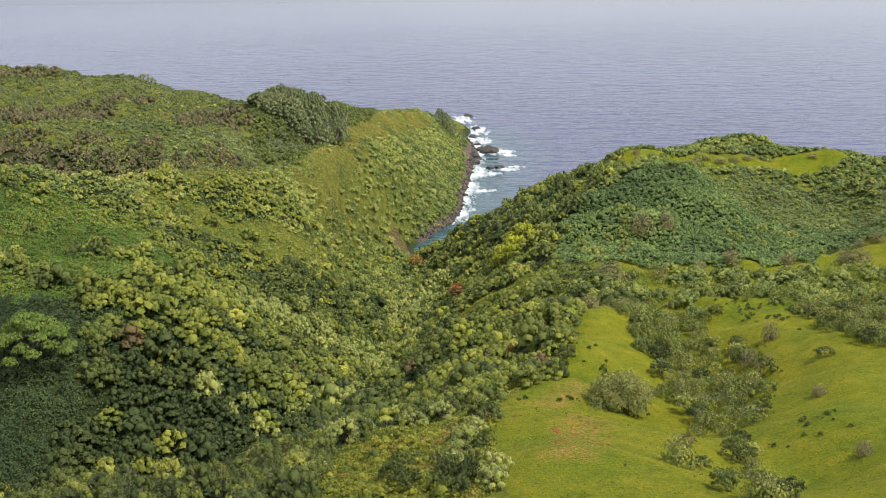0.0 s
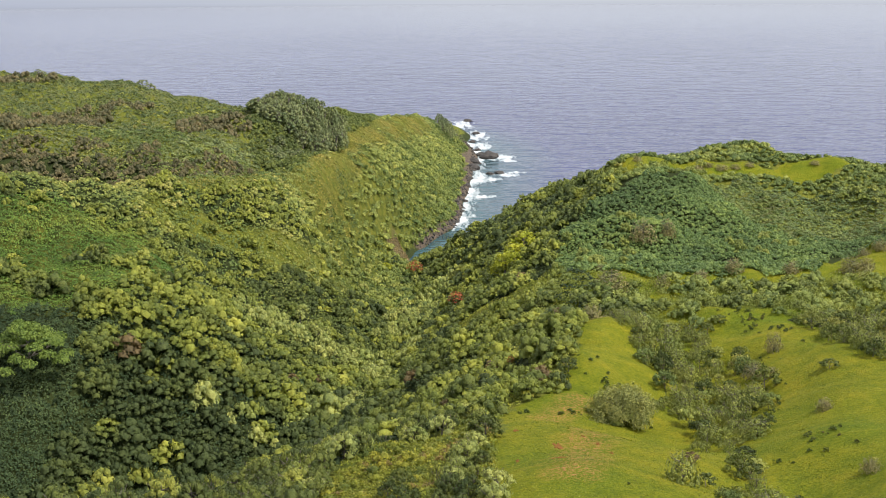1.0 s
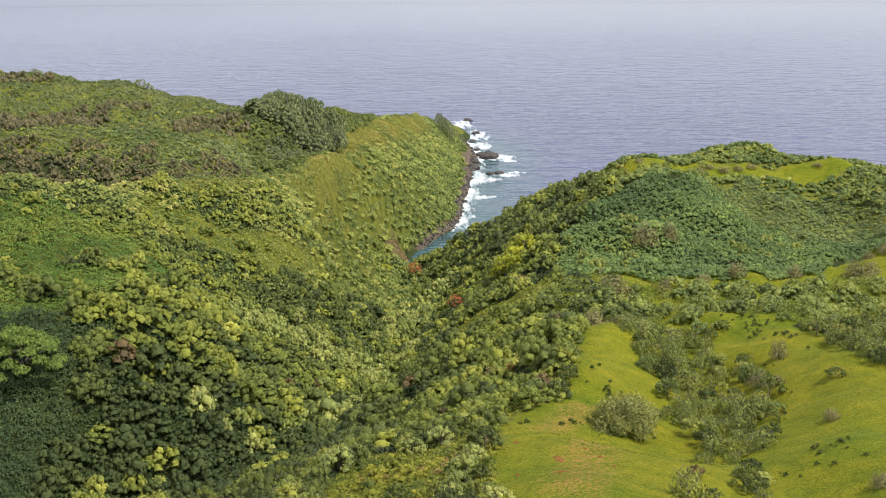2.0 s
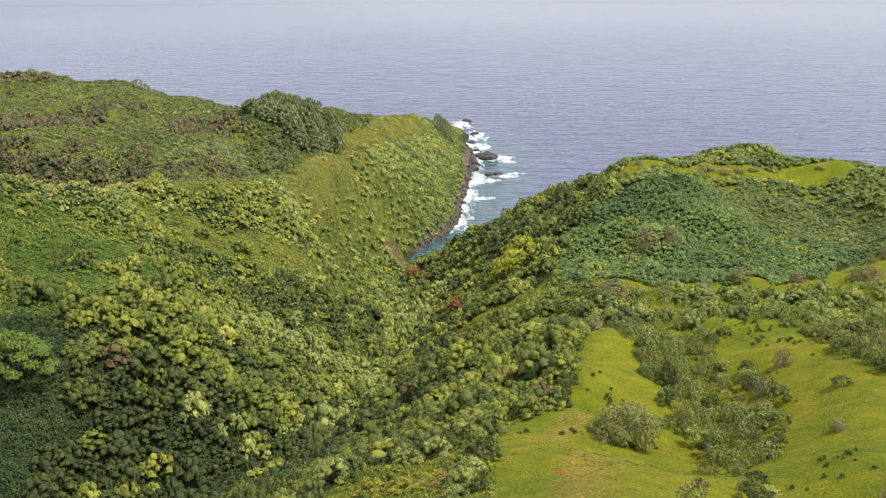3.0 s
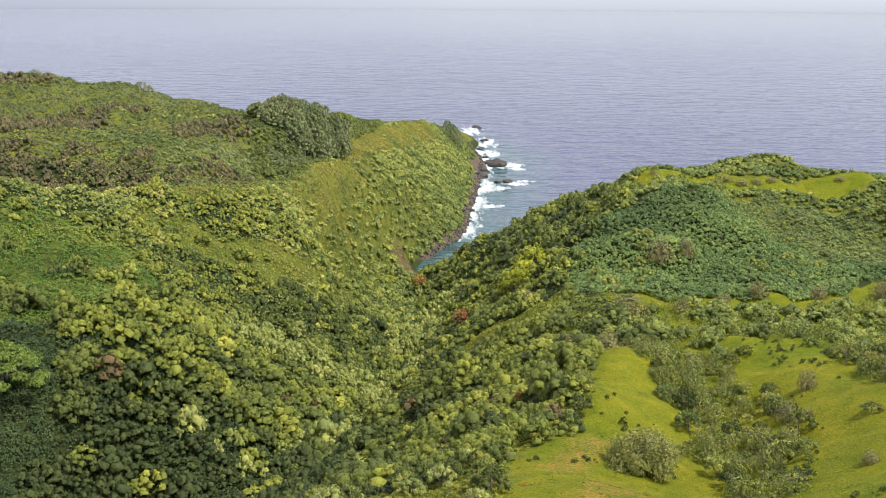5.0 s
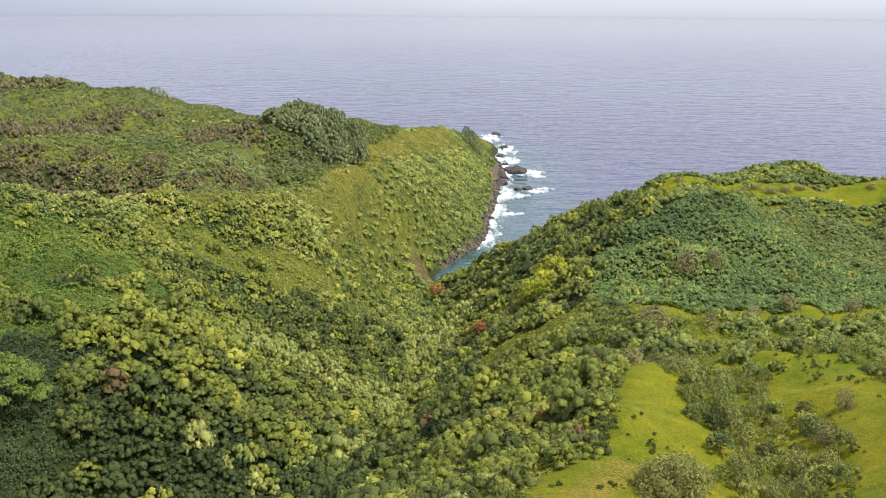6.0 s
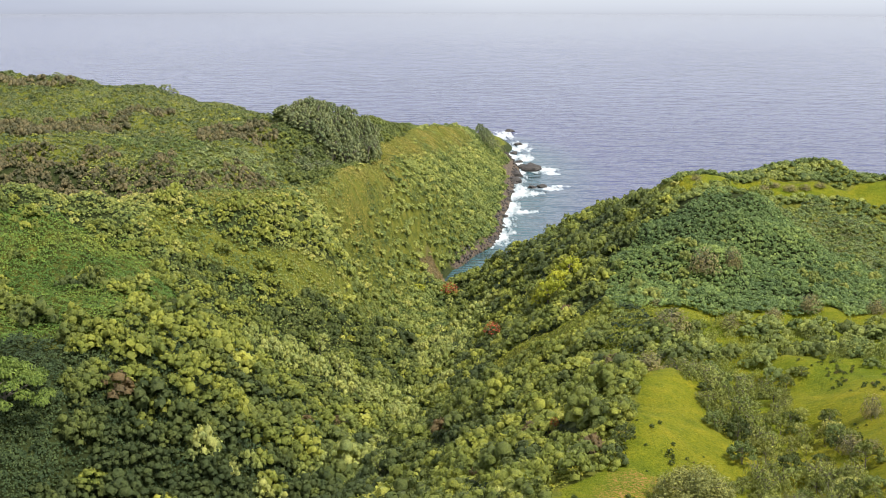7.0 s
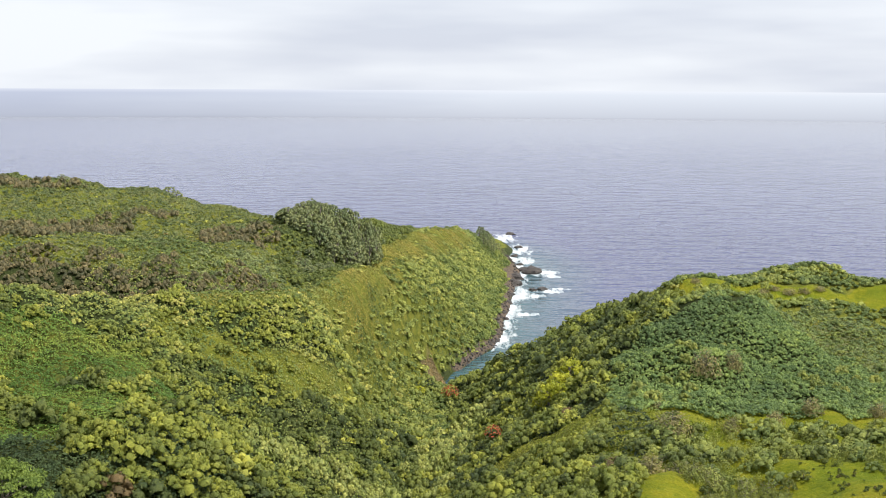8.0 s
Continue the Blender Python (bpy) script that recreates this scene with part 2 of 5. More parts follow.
def make_soil():
    m, n, l, p = nodes("red_soil")
    f = noise_tex(n, l, 1.6, 6)
    l.new(ramp(n, l, f, [(0.3, (0.150, 0.060, 0.018)), (0.7, (0.225, 0.110, 0.034))]), p.inputs["Base Color"])
    p.inputs["Roughness"].default_value = 1.0
    p.inputs["Specular IOR Level"].default_value = 0.05
    bump(n, l, p, f, 0.8, 0.2)
    return m


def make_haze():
    """The far sea below the horizon, too far off to be drawn as water: a glowing colour with haze painted in, which
    fades upward into the overcast.
    """
    m, n, l, p = nodes("painted_haze")
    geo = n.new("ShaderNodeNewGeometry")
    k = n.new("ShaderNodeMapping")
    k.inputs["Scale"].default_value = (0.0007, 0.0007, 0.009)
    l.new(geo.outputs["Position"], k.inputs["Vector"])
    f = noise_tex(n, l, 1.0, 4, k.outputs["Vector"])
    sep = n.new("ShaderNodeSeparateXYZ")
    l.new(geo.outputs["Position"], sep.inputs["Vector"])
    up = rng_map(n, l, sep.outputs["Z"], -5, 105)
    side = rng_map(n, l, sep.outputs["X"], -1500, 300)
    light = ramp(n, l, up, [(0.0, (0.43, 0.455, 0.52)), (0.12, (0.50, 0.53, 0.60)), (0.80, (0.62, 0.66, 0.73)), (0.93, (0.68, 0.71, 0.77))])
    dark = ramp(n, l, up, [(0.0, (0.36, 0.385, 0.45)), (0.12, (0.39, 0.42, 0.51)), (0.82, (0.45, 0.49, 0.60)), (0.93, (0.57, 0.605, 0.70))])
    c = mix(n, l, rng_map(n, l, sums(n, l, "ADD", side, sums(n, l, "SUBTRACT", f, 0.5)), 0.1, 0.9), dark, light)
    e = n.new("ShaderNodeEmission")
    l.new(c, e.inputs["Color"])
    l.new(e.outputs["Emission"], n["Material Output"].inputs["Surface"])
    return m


m_bark, m_ground, m_sea, m_rock, m_soil, m_haze = make_bark(), make_ground(), make_sea(), make_rock(), make_soil(), make_haze()

# ---- the plan of the land: crests, spurs, slopes and the stream, as lines of (x, y, z) ----
LAND = dict(
    left_crest=[(-126, 385, 69), (-102, 392, 65), (-79, 408, 63), (-60, 430, 62), (-46, 475, 57.5), (-39, 503, 54.5), (-31, 594, 50.5), (-25, 660, 47), (-11, 755, 41), (2, 850, 32), (12, 930, 20)],
    hollow=[(-140, 425, 55), (-110, 424, 50), (-86, 432, 48), (-66, 452, 48), (-53, 485, 46)],
    bank_foot=[(-150, 452, 58), (-118, 447, 53), (-88, 449, 52), (-69, 467, 51)],
    bank_top=[(-154, 478, 70), (-122, 475, 66.5), (-92, 476, 64), (-74, 492, 61), (-67, 512, 56)],
    terrace=[(-172, 535, 71), (-140, 538, 66), (-108, 538, 63.5), (-84, 556, 61)],
    upper_bank=[(-180, 564, 77), (-144, 566, 72), (-114, 562, 68), (-92, 580, 63)],
    plateau_far=[(-205, 645, 78), (-168, 640, 73), (-138, 640, 73), (-112, 640, 66), (-92, 650, 62), (-74, 612, 59), (-58, 650, 52)],
    ironwood_gully=[(-56, 503, 48), (-52, 530, 46), (-47, 555, 45), (-42, 588, 44)],
    ironwood_knoll=[(-80, 548, 61), (-67, 564, 63.5), (-57, 588, 65), (-46, 606, 62), (-39, 622, 55)],
    ironwood_shoulder=[(-37, 632, 57), (-33, 655, 54.5), (-28, 690, 50.5)],
    left_coast=[(-230, 730, -8), (-120, 750, -8), (-60, 820, -8), (-25, 960, -8), (5, 1100, -8), (22, 1160, -8)],
    middle_spur=[(-71, 395, 52), (-54, 404, 48), (-43, 417, 40), (-31, 435, 27), (-18, 447, 12)],
    headland_slope=[(-41, 470, 44), (-30, 515, 38), (-12, 590, 31), (-1, 655, 25), (7, 760, 20), (18, 880, 14)],
    headland_foot=[(-34, 470, 18), (-25, 500, 13), (-17, 535, 5.5), (-13, 560, 3), (-5, 590, 2)],
    headland_shore=[(-1, 596, 1), (8, 627, 1), (17, 650, 1), (21, 680, 1), (22, 715, 1), (27, 755, 1), (30, 800, 1), (34, 850, 1), (39, 900, 1), (35, 955, 1), (24, 1005, 1), (8, 1050, 1)],
    headland_cliff=[(10, 655, 7), (15, 690, 8), (16, 722, 9), (20, 760, 9), (23, 805, 10), (27, 855, 9), (31, 900, 8), (29, 965, 7), (24, 1050, 5)],
    headland_water=[(8, 595, -6), (24, 630, -8), (36, 690, -8), (42, 760, -8), (50, 830, -8), (56, 900, -8), (54, 980, -8), (48, 1080, -8)],
    left_slope=[(-104, 345, 51), (-74, 342, 52), (-60, 330, 44)],
    left_lower=[(-88, 290, 40), (-78, 313, 46), (-61, 312, 40), (-47, 328, 31), (-50, 299, 26)],
    left_edge=[(-88, 272, 26), (-118, 310, 42), (-150, 340, 58), (-170, 400, 70)],
    stream=[(-180, 190, 40), (-110, 245, 22), (-66, 281, 16), (-30, 313, 14), (-10, 345, 12), (-6, 400, 8), (-6, 450, 6), (-8, 520, 4), (-4, 580, 1)],
    near_spur=[(-30, 110, 66), (-18, 148, 63.5), (-10, 170, 63.5), (3, 182, 61.5), (11, 186, 62), (20, 191, 61)],
    near_flank=[(-70, 180, 38), (-34, 240, 26), (-12, 235, 36), (12, 232, 52), (-2, 270, 33)],
    right_ridge=[(24, 230, 60), (20, 270, 49), (30, 300, 52), (33, 330, 50), (29, 366, 44)],
    right_slope=[(4, 313, 32), (9, 391, 22), (14, 430, 22), (12, 480, 12), (2, 530, 5)],
    meadow_ridge=[(5, 60, 78), (13, 135, 71), (17, 150, 70.5), (21, 172, 65), (27, 196, 58.5), (30, 225, 60.5), (36, 252, 61)],
    swale=[(48, 150, 62), (44, 185, 57), (50, 215, 53), (52, 245, 52), (48, 275, 53)],
    meadow_right=[(45, 120, 73), (55, 150, 68), (66, 190, 65.5), (70, 215, 63), (68, 245, 58), (66, 265, 57)],
    meadow_edge=[(90, 150, 69), (95, 200, 63), (88, 245, 56), (95, 280, 52)],
    saddle=[(54, 300, 55), (74, 302, 53), (110, 324, 53), (118, 375, 49), (150, 360, 53)],
    hill_foot=[(67, 340, 52), (48, 350, 53), (67, 360, 55), (90, 350, 51)],
    hill=[(58, 385, 60), (70, 418, 67), (89, 402, 61), (108, 447, 66.8), (130, 452, 63), (156, 442, 60), (210, 430, 56)],
    hill_flank=[(119, 410, 56), (141, 400, 54)],
    hill_lobe=[(46, 358, 57.5), (53, 356, 60), (61, 355, 58)],
    hill_gully=[(46, 376, 52.5), (58, 373, 54), (68, 369, 55)],
    hill_spur=[(76, 392, 64), (84, 376, 60), (90, 360, 55)],
    hill_hollow=[(104, 396, 55), (108, 378, 51), (104, 360, 50)],
    hill_edge=[(59, 422, 60), (49, 430, 53), (39, 452, 46), (29, 482, 34), (20, 512, 25), (9, 540, 13), (1, 562, 5)],
    right_coast=[(12, 580, -4), (28, 575, -4), (60, 540, -6), (120, 530, -8), (200, 520, -8), (320, 500, -8)],
    far_left=[(-420, 350, 95), (-420, 600, 85), (-420, 740, -8)],
    far_right=[(420, 250, 65), (420, 420, 55), (420, 500, -8)],
    inland=[(-420, -250, 130), (0, -250, 108), (420, -250, 110), (-200, 0, 90), (200, 0, 88), (250, 250, 58), (-120, 100, 72)],
)


def resampled(line, step=14.0):
    out = []
    for a, b in zip(line[:-1], line[1:]):
        a, b = np.array(a, float), np.array(b, float)
        k = max(1, int(np.hypot(*(b - a)[:2]) / step))
        out += [a + (b - a) * i / k for i in range(k)]
    return out + [np.array(line[-1], float)]


centres = np.array([p for line in LAND.values() for p in resampled(line)])
CX, CZ = centres[:, :2], centres[:, 2]


def kernel(a, b):
    return np.sqrt(((a[:, None, :] - b[None, :, :]) ** 2).sum(-1) + 60.0)


def poly(a):
    return np.concatenate([np.ones((len(a), 1)), a / 100.0], 1)


K = kernel(CX, CX) - np.eye(len(CX)) * 1.5
system = np.block([[K, poly(CX)], [poly(CX).T, np.zeros((3, 3))]])
weights = np.linalg.solve(system, np.concatenate([CZ, np.zeros(3)]))


def waves2(x, y, size, seed):
    """Smooth uneven swell between about -1 and 1, without a visible repeat."""
    r = np.random.RandomState(seed)
    out = np.zeros_like(x)
    for _ in range(9):
        a, s, ph = r.uniform(0, 2 * np.pi), size * r.uniform(0.55, 1.7), r.uniform(0, 6.28)
        out += np.sin((x * np.cos(a) + y * np.sin(a)) * 2 * np.pi / s + ph)
    return out / 3.0


def land_height(x, y):
    q = np.stack([x, y], 1)
    z = kernel(q, CX) @ weights[:-3] + poly(q) @ weights[-3:]
    rough = np.clip(z / 12.0, 0, 1)
    return z + rough * np.clip(y / 100 - 1.6, 0.25, 1) * (1.1 * waves2(x, y, 24, 3) + 0.35 * waves2(x, y, 9, 4) + 1.1 * np.clip((x - 40) / 20, 0, 1) * np.clip((y - 320) / 20, 0, 1) * waves2(x, y, 34, 8))


def axis(parts):
    out = []
    for a, b, step in parts:
        out += list(np.linspace(a, b, max(1, int(round((b - a) / step))), endpoint=False))
    return np.array(out + [parts[-1][1]])


GX = axis([(-900, -300, 50), (-300, -200, 10), (-200, 200, 3), (200, 300, 10), (300, 900, 50)])
GY = axis([(-900, -100, 50), (-100, 90, 10), (90, 480, 3), (480, 780, 4), (780, 1160, 6)])
MX, MY = np.meshgrid(GX, GY)
MZ = np.concatenate([land_height(*rows) for rows in zip(np.array_split(MX.ravel(), 20), np.array_split(MY.ravel(), 20))]).reshape(MX.shape)
far = np.clip((np.abs(MX) - 300) / 400, 0, 1)
MZ = np.where(MY > 470, MZ * (1 - far) - 12 * far, MZ)
MZ = np.clip(MZ, -14, 170)


def ground_z(x, y):
    """The height of the ground mesh."""
    x, y = np.asarray(x, float), np.asarray(y, float)
    i = np.clip(np.searchsorted(GX, x) - 1, 0, len(GX) - 2)
    j = np.clip(np.searchsorted(GY, y) - 1, 0, len(GY) - 2)
    u, v = (x - GX[i]) / (GX[i + 1] - GX[i]), (y - GY[j]) / (GY[j + 1] - GY[j])
    return MZ[j, i] * (1 - u) * (1 - v) + MZ[j, i + 1] * u * (1 - v) + MZ[j + 1, i] * (1 - u) * v + MZ[j + 1, i + 1] * u * v


# ---- zones of the plan ----
def inside(poly_, x, y):
    hit = np.zeros(np.shape(x), bool)
    for (x0, y0), (x1, y1) in zip(poly_, poly_[1:] + poly_[:1]):
        cross = (y0 > y) != (y1 > y)
        with np.errstate(divide="ignore", invalid="ignore"):
            hit ^= cross & (x < (x1 - x0) * (y - y0) / (y1 - y0 + 1e-12) + x0)
    return hit


def off(line, x, y):
    """Distance from a line of the plan."""
    best = np.full(np.shape(x), 1e9)
    for (x0, y0), (x1, y1) in zip(line[:-1], line[1:]):
        dx, dy = x1 - x0, y1 - y0
        t = np.clip(((x - x0) * dx + (y - y0) * dy) / (dx * dx + dy * dy), 0, 1)
        best = np.minimum(best, np.hypot(x - x0 - t * dx, y - y0 - t * dy))
    return best


MEADOW = [(5, -80), (7, 120), (9, 150), (11, 185), (14, 200), (24, 212), (27, 228), (31, 250), (36, 276), (45, 282), (54, 284), (61, 284), (68, 274), (77, 260), (75, 219), (77, 205), (100, 120), (130, -80)]
SHRUBBERY = [(27, 285), (32, 274), (45, 275), (54, 273), (61, 282), (68, 272), (77, 262), (76, 240), (75, 219), (77, 207), (110, 205), (122, 262), (108, 312), (91, 307), (74, 302), (60, 299), (48, 299), (40, 314), (30, 318)]
SWALE = [(38, 262), (50, 278), (62, 278), (60.5, 243), (58, 214), (49, 178), (41, 152), (38, 125), (28, 125), (34, 157), (41, 190), (42, 205), (41, 223), (40, 247)]
STRIP = [(44, 297), (40, 322), (50, 326), (60, 320), (70, 322), (80, 327), (90, 319), (102, 330), (122, 356), (165, 362), (165, 318), (105, 310), (90, 305), (74, 299), (60, 296)]
HILLTOP = [(58, 406), (63, 416), (70, 423), (84, 427), (98, 429), (112, 428), (122, 433), (136, 436), (150, 434), (140, 424), (126, 420), (112, 420), (98, 416), (84, 411), (68, 405)]
DARK_HILL = [(36, 330), (36, 316), (45, 324), (50, 319), (59, 313), (70, 316), (79, 320), (88, 312), (100, 322), (112, 344), (128, 350), (165, 352), (190, 380), (160, 410), (122, 411), (100, 407), (84, 402), (68, 395), (58, 393), (48, 391), (40, 370)]
HILL_SCRUB = [(86, 408), (94, 385), (108, 368), (165, 374), (192, 380), (162, 411), (122, 413), (100, 411)]
VINE_SLOPE = [(-150, 330), (-110, 318), (-86, 310), (-70, 318), (-66, 345), (-78, 372), (-100, 378), (-150, 372)]
DARK_THICKET = [(-150, 225), (-104, 250), (-82, 262), (-77, 285), (-77, 303), (-86, 312), (-110, 318), (-150, 325)]
FERN_CREST = [(-72, 414), (-60, 430), (-46, 475), (-39, 503), (-31, 594), (-25, 660), (-11, 752), (3, 850)]
FERN_NEAR = [(-9, 130), (-8, 158), (-5, 168), (0, 178), (10, 184)]
MID_SPUR = [(-80, 394), (-62, 395), (-49, 404), (-38, 421), (-31, 436)]
STREAM = [(-110, 250), (-66, 281), (-30, 313), (-10, 345), (-6, 400), (-6, 450), (-8, 520)]
PALE_FOOT = [(-47, 362), (-31, 379), (-22, 383), (-14, 372)]
PALE_MOUTH = [(-6, 422), (0, 440), (5, 455), (7, 476)]
SPUR_FACE = [(-46, 398), (-35, 417), (-22, 440), (-10, 442), (-11, 410), (-24, 395), (-38, 388), (-50, 382)]
MARGIN = [(5, 110), (8, 150), (10, 185), (13, 200), (23, 212), (26, 228), (30, 250), (35, 274)]
RIDGE_FERN = [(33, 288), (36, 300), (40, 312), (42, 322)]
GRASS_SPUR = [(12, 342), (15, 339), (25, 326), (36, 334), (42, 340)]
FERN_PATCH = [(-16, 100), (-13, 140), (-11.5, 158), (-9.5, 168), (-6, 171), (-1, 174), (4, 181), (8, 189), (10, 184), (9, 160), (8, 140), (7, 100)]
BEACH = [(-1, 568), (-9, 566), (-17, 556)]


def ragged(poly_, reach=2.5):
    """Within an outline of the plan whose edge wanders."""
    return lambda x, y: inside(poly_, x + reach * waves2(x, y, 14, 61), y + reach * waves2(x, y, 14, 62))


def near_spur(x, y):
    """Distance from the small spur's grass, stretched 12 m toward the camera to keep it in view."""
    return np.minimum(np.minimum(off(GRASS_SPUR, x, y), off(GRASS_SPUR, x, y + 6)), off(GRASS_SPUR, x, y + 12))


def soft(d, a, b):
    return np.clip((b - d) / (b - a), 0, 1)


gx, gy = MX.ravel(), MY.ravel()
zone = {}
zone["grass"] = np.maximum.reduce([inside(MEADOW, gx, gy) * 1.0, inside(STRIP, gx, gy) * 1.0, inside(HILLTOP, gx, gy) * 1.0, inside(SHRUBBERY, gx, gy) * 1.0, (gy < 60) * 1.0])
zone["fern"] = np.maximum.reduce([0.7 * ((gx > 45) & (gy > 400) & (gy < 470)), inside(FERN_PATCH, gx, gy) * 0.9, soft(off(FERN_CREST, gx, gy), 2, 9), soft(off(FERN_NEAR, gx, gy), 2, 9), soft(off(MID_SPUR, gx, gy), 1, 9), soft(near_spur(gx, gy), 3, 6), soft(off(MARGIN, gx, gy), 3, 6), soft(off(RIDGE_FERN, gx, gy), 4, 8), 0.9 * inside(HILL_SCRUB, gx, gy), 0.9 * ((gx < -60) & (gy > 466)), 0.5 * inside(VINE_SLOPE, gx, gy), 0.7 * ((gx > -58) & (gy > 440) & (MZ.ravel() > 3))])
zone["soil"] = np.maximum(0.72 * soft(off([(18, 146), (22, 168), (26, 182)], gx, gy), 1, 8), 0.75 * soft(off([(19, 190), (26, 206)], gx, gy), 1, 6))
slope_z = MZ.ravel()
zone["sand"] = soft(off(BEACH, gx, gy), 5, 10) * (slope_z < 12)
shore_gap = off([p[:2] for p in LAND["headland_shore"]], gx, gy)
zone["rock"] = np.maximum.reduce([soft(shore_gap, 1.0, 3.0) * (slope_z < 5), soft(shore_gap + 1.5 * waves2(gx, gy, 30, 63), 1.0, 3.2) * (gy > 690) * (slope_z < 9), soft(shore_gap + 2.5 * waves2(gx, gy, 18, 64), 5.0, 8.0) * (np.abs(gy - 868) < 42) * (slope_z < 16)])


def mesh_from(name, verts, faces, materials, attributes=None, smooth=False):
    """A mesh from arrays of places and of triangles or quads."""
    me = bpy.data.meshes.new(name)
    faces = np.asarray(faces, np.int32)
    k = faces.shape[1]
    me.vertices.add(len(verts)), me.loops.add(faces.size), me.polygons.add(len(faces))
    me.vertices.foreach_set("co", np.asarray(verts, np.float32).ravel())
    me.loops.foreach_set("vertex_index", faces.ravel())
    me.polygons.foreach_set("loop_start", np.arange(0, faces.size, k, dtype=np.int32))
    me.polygons.foreach_set("use_smooth", np.full(len(faces), smooth))
    for key, values in (attributes or {}).items():
        me.attributes.new(key, "FLOAT", "POINT").data.foreach_set("value", np.asarray(values, np.float32))
    for m in materials:
        me.materials.append(m)
    me.update(calc_edges=True)
    return me


def grid_faces(nx, ny):
    i = (np.arange(ny - 1)[:, None] * nx + np.arange(nx - 1)[None, :]).ravel()
    return np.stack([i, i + 1, i + nx + 1, i + nx], 1)


ground = tagged(new("ground", mesh_from("ground", np.stack([gx, gy, slope_z], 1), grid_faces(len(GX), len(GY)), [m_ground], zone, True)),
                "grassy hills, forested gulch and rocky sea cliffs", "ground", kind="structure")

# ---- the sea ----
SX = axis([(-4900, -1000, 300), (-1000, -60, 60), (-60, 0, 6), (0, 90, 2.0), (90, 180, 6), (180, 1000, 60), (1000, 4900, 300)])
SY = axis([(-4900, 300, 400), (300, 560, 20), (560, 1140, 3.0), (1140, 1400, 20), (1400, 4900, 125)])
QX, QY = np.meshgrid(SX, SY)
qx, qy = QX.ravel(), QY.ravel()
FOAM = [(36, 1085, 9, 30), (46, 1015, 8, 30), (47, 955, 6, 20), (52, 895, 12, 16), (60, 880, 6, 8), (38, 800, 11, 14), (53, 818, 10, 9), (62, 826, 7, 4),
        (29, 735, 6, 10), (37, 738, 7, 5), (22, 682, 3, 12), (20, 660, 3, 10)]
foam = np.zeros(len(qx))
for fx, fy, rx_, ry_ in FOAM:
    foam = np.maximum(foam, np.clip(1.25 - 0.8 * np.hypot((qx - fx) / rx_, (qy - fy) / ry_), 0, 0.74))
SHORE = [p[:2] for p in LAND["headland_shore"]]
shore_d = off(SHORE, qx, qy)
foam = np.maximum(foam, 0.80 * soft(shore_d, 4, 12) * soft(-qy, -660, -630))
# the painted haze lightens the water from 2200 m outward
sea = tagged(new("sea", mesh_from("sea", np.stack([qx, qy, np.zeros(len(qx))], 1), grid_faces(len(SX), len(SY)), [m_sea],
                                  {"foam": foam, "far_haze": soft(-np.hypot(qx, qy), -4700, -2200) ** 1.6, "shallow": 0.9 * soft(shore_d, 8, 60),
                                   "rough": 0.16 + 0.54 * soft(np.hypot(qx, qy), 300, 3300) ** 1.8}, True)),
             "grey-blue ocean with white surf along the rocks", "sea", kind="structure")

# the distance beyond the drawn sea: a ring that glows with painted haze
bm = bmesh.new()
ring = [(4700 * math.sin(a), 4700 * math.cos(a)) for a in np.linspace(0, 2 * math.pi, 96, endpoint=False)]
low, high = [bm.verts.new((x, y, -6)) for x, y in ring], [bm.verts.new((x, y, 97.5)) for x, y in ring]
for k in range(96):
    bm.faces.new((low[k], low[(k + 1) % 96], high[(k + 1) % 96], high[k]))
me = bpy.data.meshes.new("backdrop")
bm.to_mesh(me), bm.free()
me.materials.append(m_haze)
tagged(new("backdrop", me), "glowing ring painted as pale hazy far ocean under the horizon", "distance", kind="structure")


# ---- plants ----
def sprays(r, at, out, size, wild=0.24, long=1.0):
    """Small folded leaf sprays at the places given, each facing roughly outward: two triangles each."""
    k = len(at)
    nrm = out + r.normal(0, wild, (k, 3))
    nrm /= np.linalg.norm(nrm, axis=1, keepdims=True)
    side = np.cross(nrm, r.normal(0, 1, (k, 3)))
    side /= np.linalg.norm(side, axis=1, keepdims=True)
    up = np.cross(nrm, side)
    s = size * r.uniform(0.65, 1.35, (k, 1))
    a, b = at - side * s * 0.5 * long, at + side * s * 0.5 * long
    c = at + up * s * r.uniform(0.35, 0.6, (k, 1)) - nrm * s * 0.18
    d = at - up * s * r.uniform(0.35, 0.6, (k, 1)) - nrm * s * 0.18
    v = np.stack([a, c, b, d], 1).reshape(-1, 3)
    i = np.arange(k)[:, None] * 4
    f = np.concatenate([i + [0, 3, 2], i + [0, 2, 1]], 0)
    return v, f


def joined(parts):
    vs, fs, n_ = [], [], 0
    for v, f in parts:
        vs.append(v), fs.append(f + n_)
        n_ += len(v)
    return np.concatenate(vs), np.concatenate(fs)


def dome(r, k, low=-0.15):
    z = r.uniform(low, 1, k)
    a = r.uniform(0, 2 * np.pi, k)
    q = np.sqrt(np.clip(1 - z * z, 0, 1))
    return np.stack([q * np.cos(a), q * np.sin(a), z], 1)


ICO_V = np.array([(0, a, b) for a in (-1, 1) for b in (-1.618, 1.618)] + [(a, b, 0) for a in (-1, 1) for b in (-1.618, 1.618)] + [(b, 0, a) for a in (-1, 1) for b in (-1.618, 1.618)]) / 1.902


